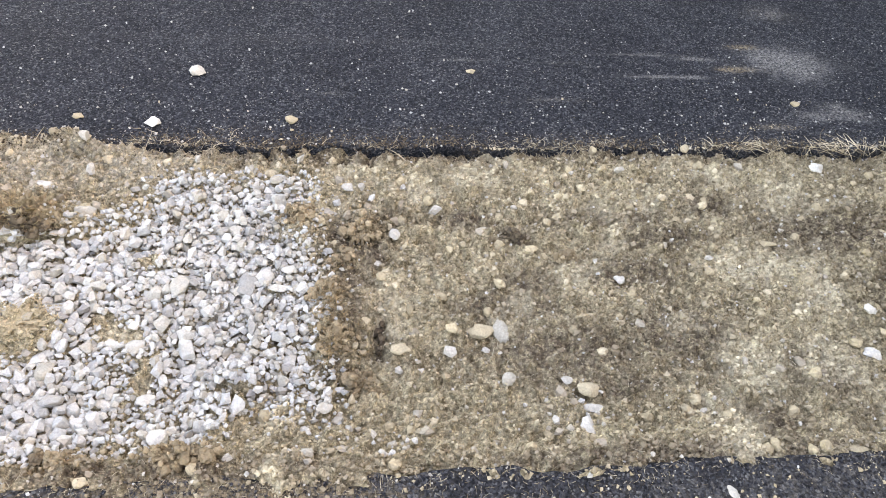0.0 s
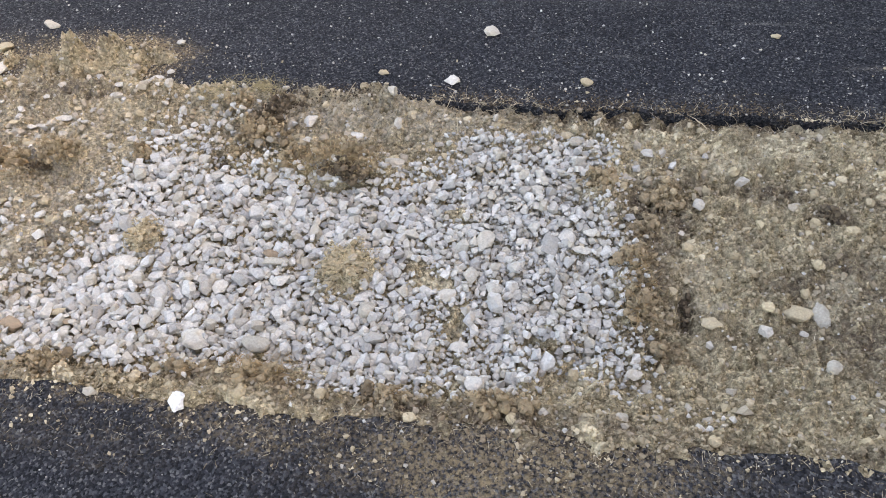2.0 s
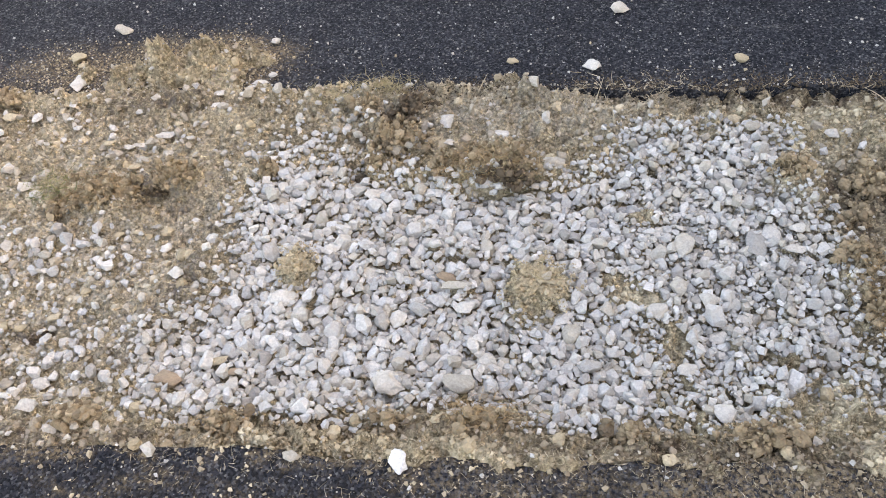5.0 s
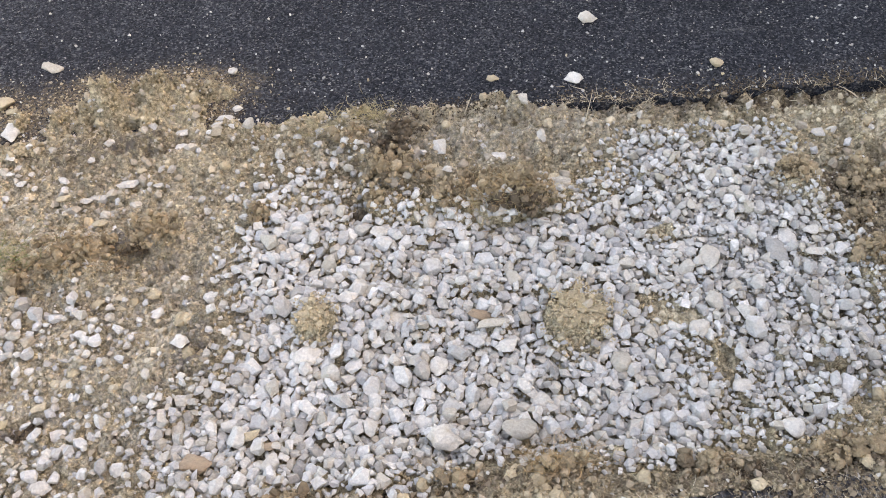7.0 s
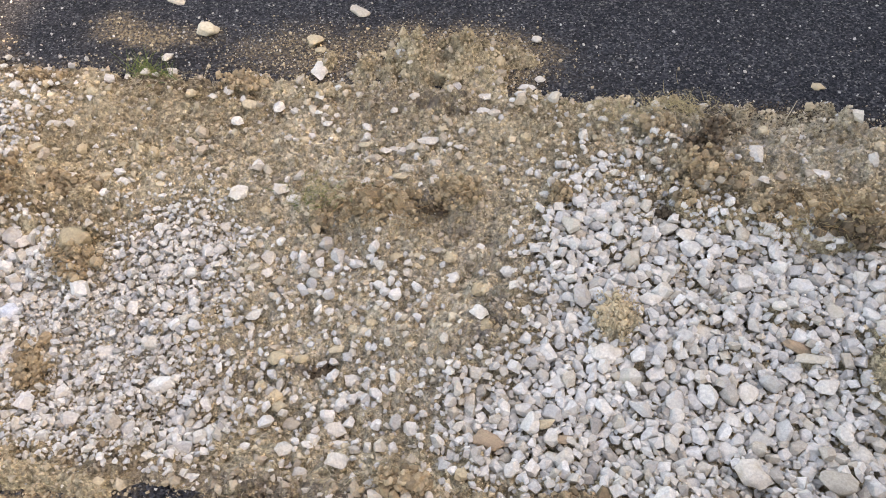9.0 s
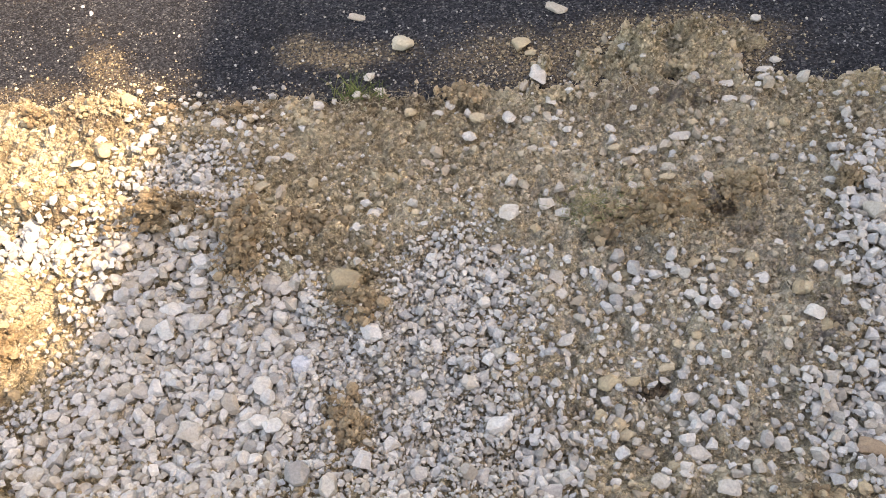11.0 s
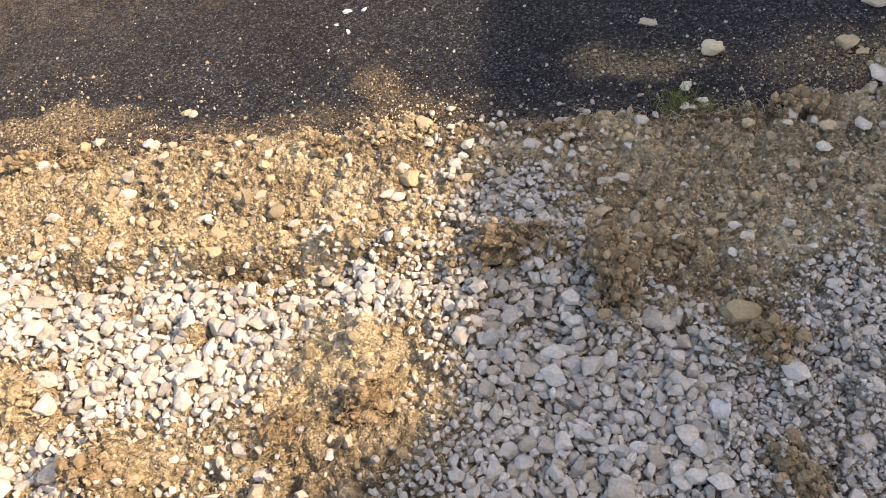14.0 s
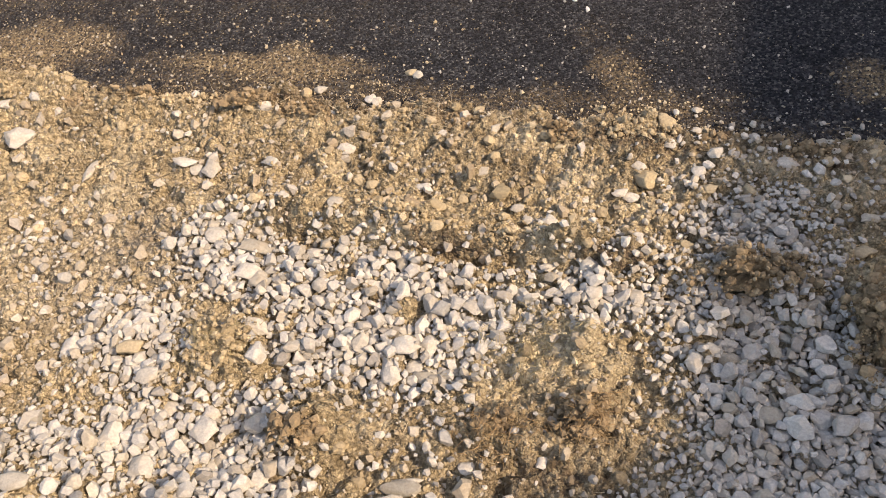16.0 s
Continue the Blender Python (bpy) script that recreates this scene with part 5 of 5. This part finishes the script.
# Grit thrown out on the asphalt.
n = 6000
gx = rng.uniform(-6, 2.2, n)
gy = np.where(rng.random(n) < 0.86, ROAD_EDGE + rng.exponential(0.35, n), PATH_EDGE - rng.exponential(0.12, n))
rows = [(rng.integers(0, 8), x, y, float(z) + s * 0.15, s, rng.normal(0, 0.3), rng.normal(0, 0.3), rng.uniform(0, 6.28))
        for x, y, z, s in zip(gx, gy, surface(gx, gy), 0.0024 * 5 ** (rng.random(n) ** 3.2)) if y < 3.2]
tagged(joined("road_grit", CHIP_SHAPES, rows, LIMESTONE), "pale stone chips scattered on dark asphalt", "grit", kind="stuff")


# ---- dry grass and roots ----
def strands(name, rows, mat):
    """Thin three-sided stems. rows: x, y, z, length, thickness, heading, rise, curl."""
    cos, faces, base = [], [], 0
    for x, y, z, length, thick, head, rise, curl in rows:
        p, steps_n = np.array([x, y, z]), 3 if length > 0.03 else 2
        for k in range(steps_n + 1):
            d = np.array([math.cos(head) * math.cos(rise), math.sin(head) * math.cos(rise), math.sin(rise)])
            side = np.array([-math.sin(head), math.cos(head), 0])
            up = np.cross(d, side)
            w = thick * (1 - 0.75 * k / steps_n)
            cos += [p + side * w, p - side * w * 0.6 + up * w, p - side * w * 0.6 - up * w]
            if k < steps_n:
                b = base + 3 * k
                faces += [(b + i, b + (i + 1) % 3, b + 3 + (i + 1) % 3, b + 3 + i) for i in range(3)]
            p = p + d * length / steps_n
            head, rise = head + curl, rise - 0.28 * abs(curl) - 0.12
            if p[2] < z:
                rise = max(rise, 0.05)
        base += 3 * (steps_n + 1)
    me = bpy.data.meshes.new(name)
    me.from_pydata(cos, [], faces)
    me.materials.append(mat)
    return new(name, me)


def stems(x, y, length, thick, rise, curl, lift=0.0):
    z = surface(x, y)
    return [(a, b, float(c) + 0.001 + lift * rng.random(), length * rng.uniform(0.5, 1.5), thick * rng.uniform(0.6, 1.3), rng.uniform(0, 6.28), rng.uniform(*rise), rng.normal(0, curl)) for a, b, c in zip(x, y, z)]


n = 7000
ex = rng.uniform(-5.6, 1.6, n)
ex = ex[rng.random(n) < np.clip(0.06 + 3.0 * (fbm(ex, 0 * ex + 3, 6, 3) - 0.45), 0, 1)]
edge_rows = stems(ex, ROAD_EDGE + rng.normal(-0.015, 0.03, len(ex)), 0.026, 0.0006, (0.0, 0.8), 0.6)
ex = rng.uniform(-5.6, 1.6, 3200)
edge_rows += stems(ex, PATH_EDGE + rng.normal(0.005, 0.03, len(ex)), 0.015, 0.0004, (0.0, 0.6), 0.6)
ex = rng.uniform(-1.1, 0.7, 260)
edge_rows += stems(ex, road_edge(ex) + rng.normal(-0.005, 0.022, 260), 0.03, 0.0008, (0.0, 0.5), 0.5)
ex = rng.normal(0.84, 0.06, 60)
edge_rows += stems(ex, 1.80 + rng.normal(0, 0.012, 60), 0.045, 0.0012, (0.0, 0.4), 0.2)
ex = rng.uniform(1.02, 1.4, 140)
edge_rows += stems(ex, 1.80 + rng.normal(0, 0.01, 140), 0.06, 0.001, (0.0, 0.15), 0.2)
tagged(strands("dry_grass", edge_rows, STRAW), "dry straw-coloured grass along the asphalt edges", "dry grass", kind="stuff")

ex, ey = rng.uniform(-5.9, 1.9, 10000), rng.uniform(0.78, 1.80, 10000)
ok = ~bed_share(ex, ey) & (rng.random(10000) < 0.25 + 0.9 * fbm(ex, ey, 5, 3))
tagged(strands("straw_litter", stems(ex[ok], ey[ok], 0.019, 0.0005, (0.0, 0.4), 0.6), STRAW), "bits of dry straw and fine roots on the soil", "straw", kind="stuff")

ex, ey = rng.uniform(-1.9, 0.2, 700), 0.665 + rng.normal(0, 0.05, 700)
tagged(strands("path_litter", stems(ex, np.minimum(ey, 0.715), 0.016, 0.0004, (0.0, 0.15), 0.35), STRAW), "dry straw strewn on the asphalt footpath", "straw", kind="stuff")

# Turf clods with roots hanging out of them.
for cx, cy, sx, sy, count, words in ((-1.27, 1.45, 0.11, 0.04, 260, "uprooted turf clod with brown roots at the gravel"), (-2.2, 1.40, 0.11, 0.05, 220, "mossy turf clod with dry roots"), (-2.36, 1.42, 0.04, 0.04, 150, "olive dry grass on a mossy clod"), (-1.22, 1.43, 0.1, 0.03, 150, "pale dry grass hanging off torn turf"),
                                     (-1.26, 0.81, 0.08, 0.03, 220, "clump of reddish dry roots by the footpath"), (-3.58, 1.08, 0.06, 0.05, 160, "brown tangle of roots in sunlit soil"),
                                     (-4.35, 1.10, 0.07, 0.05, 160, "flattened clump of dry grass on a soil heap"), (-1.15, 1.12, 0.06, 0.06, 45, "few dry straws on a heap of soil"),
                                     (-0.46, 1.10, 0.05, 0.12, 160, "dark soil clod with dry roots"), (-3.72, 1.22, 0.12, 0.08, 300, "dry trampled grass on sunlit soil"),
                                     (-3.75, 1.02, 0.08, 0.05, 160, "dry trampled roots on shaded soil"), (-1.53, 1.78, 0.05, 0.03, 200, "pale tuft of dry grass at the road's edge"), (-1.67, 1.75, 0.1, 0.03, 160, "dry grass at the road's edge")):
    t = strands("root_clump", stems(cx + rng.normal(0, sx * 0.6, count), cy + rng.normal(0, sy * 0.6, count), 0.03, 0.0006, (0.0, 0.8), 0.5, 0.05), ROOT if "root" in words else OLIVE)
    tagged(t, words, "roots", "root clumps", "stuff")

t = strands("grass_tuft", stems(-2.91 + rng.normal(0, 0.03, 90), 1.80 + rng.normal(0, 0.012, 90), 0.06, 0.001, (0.7, 1.4), 0.12), GREEN)
tagged(t, "small tuft of green grass at the road's edge", "grass tuft", kind="stuff")
t = strands("grass_tuft", stems(-2.35 + rng.normal(0, 0.04, 130), 1.42 + rng.normal(0, 0.03, 130), 0.022, 0.0006, (0.1, 1.0), 0.5, 0.05), GREEN)
tagged(t, "dull green moss and grass on a turf clod", "grass tuft", kind="stuff")

# Single straws that stand out.
for x, y, length, head, rise, words in ((-1.3, 1.79, 0.06, 1.0, 0.6, "pale straw leaning at the road's edge"), (-1.0, 1.715, 0.10, 1.1, 0.75, "long pale straw leaning at the road's edge"), (-0.945, 1.665, 0.05, 1.7, 0.9, "short pale straw stuck in the soil"),
                                        (-3.55, 1.70, 0.22, 0.05, 0.08, "long thin straw lying across stones"), (-0.25, 1.745, 0.07, 2.6, 0.5, "crooked pale root at the road's edge"),
                                        (-4.42, 1.77, 0.08, 0.1, 0.1, "reddish stick lying at the road's edge")):
    t = strands("straw", [(x, y, float(surface(x, y)) + 0.002, length, 0.0018, head, rise, 0.05)], STRAW)
    tagged(t, words, "straw")
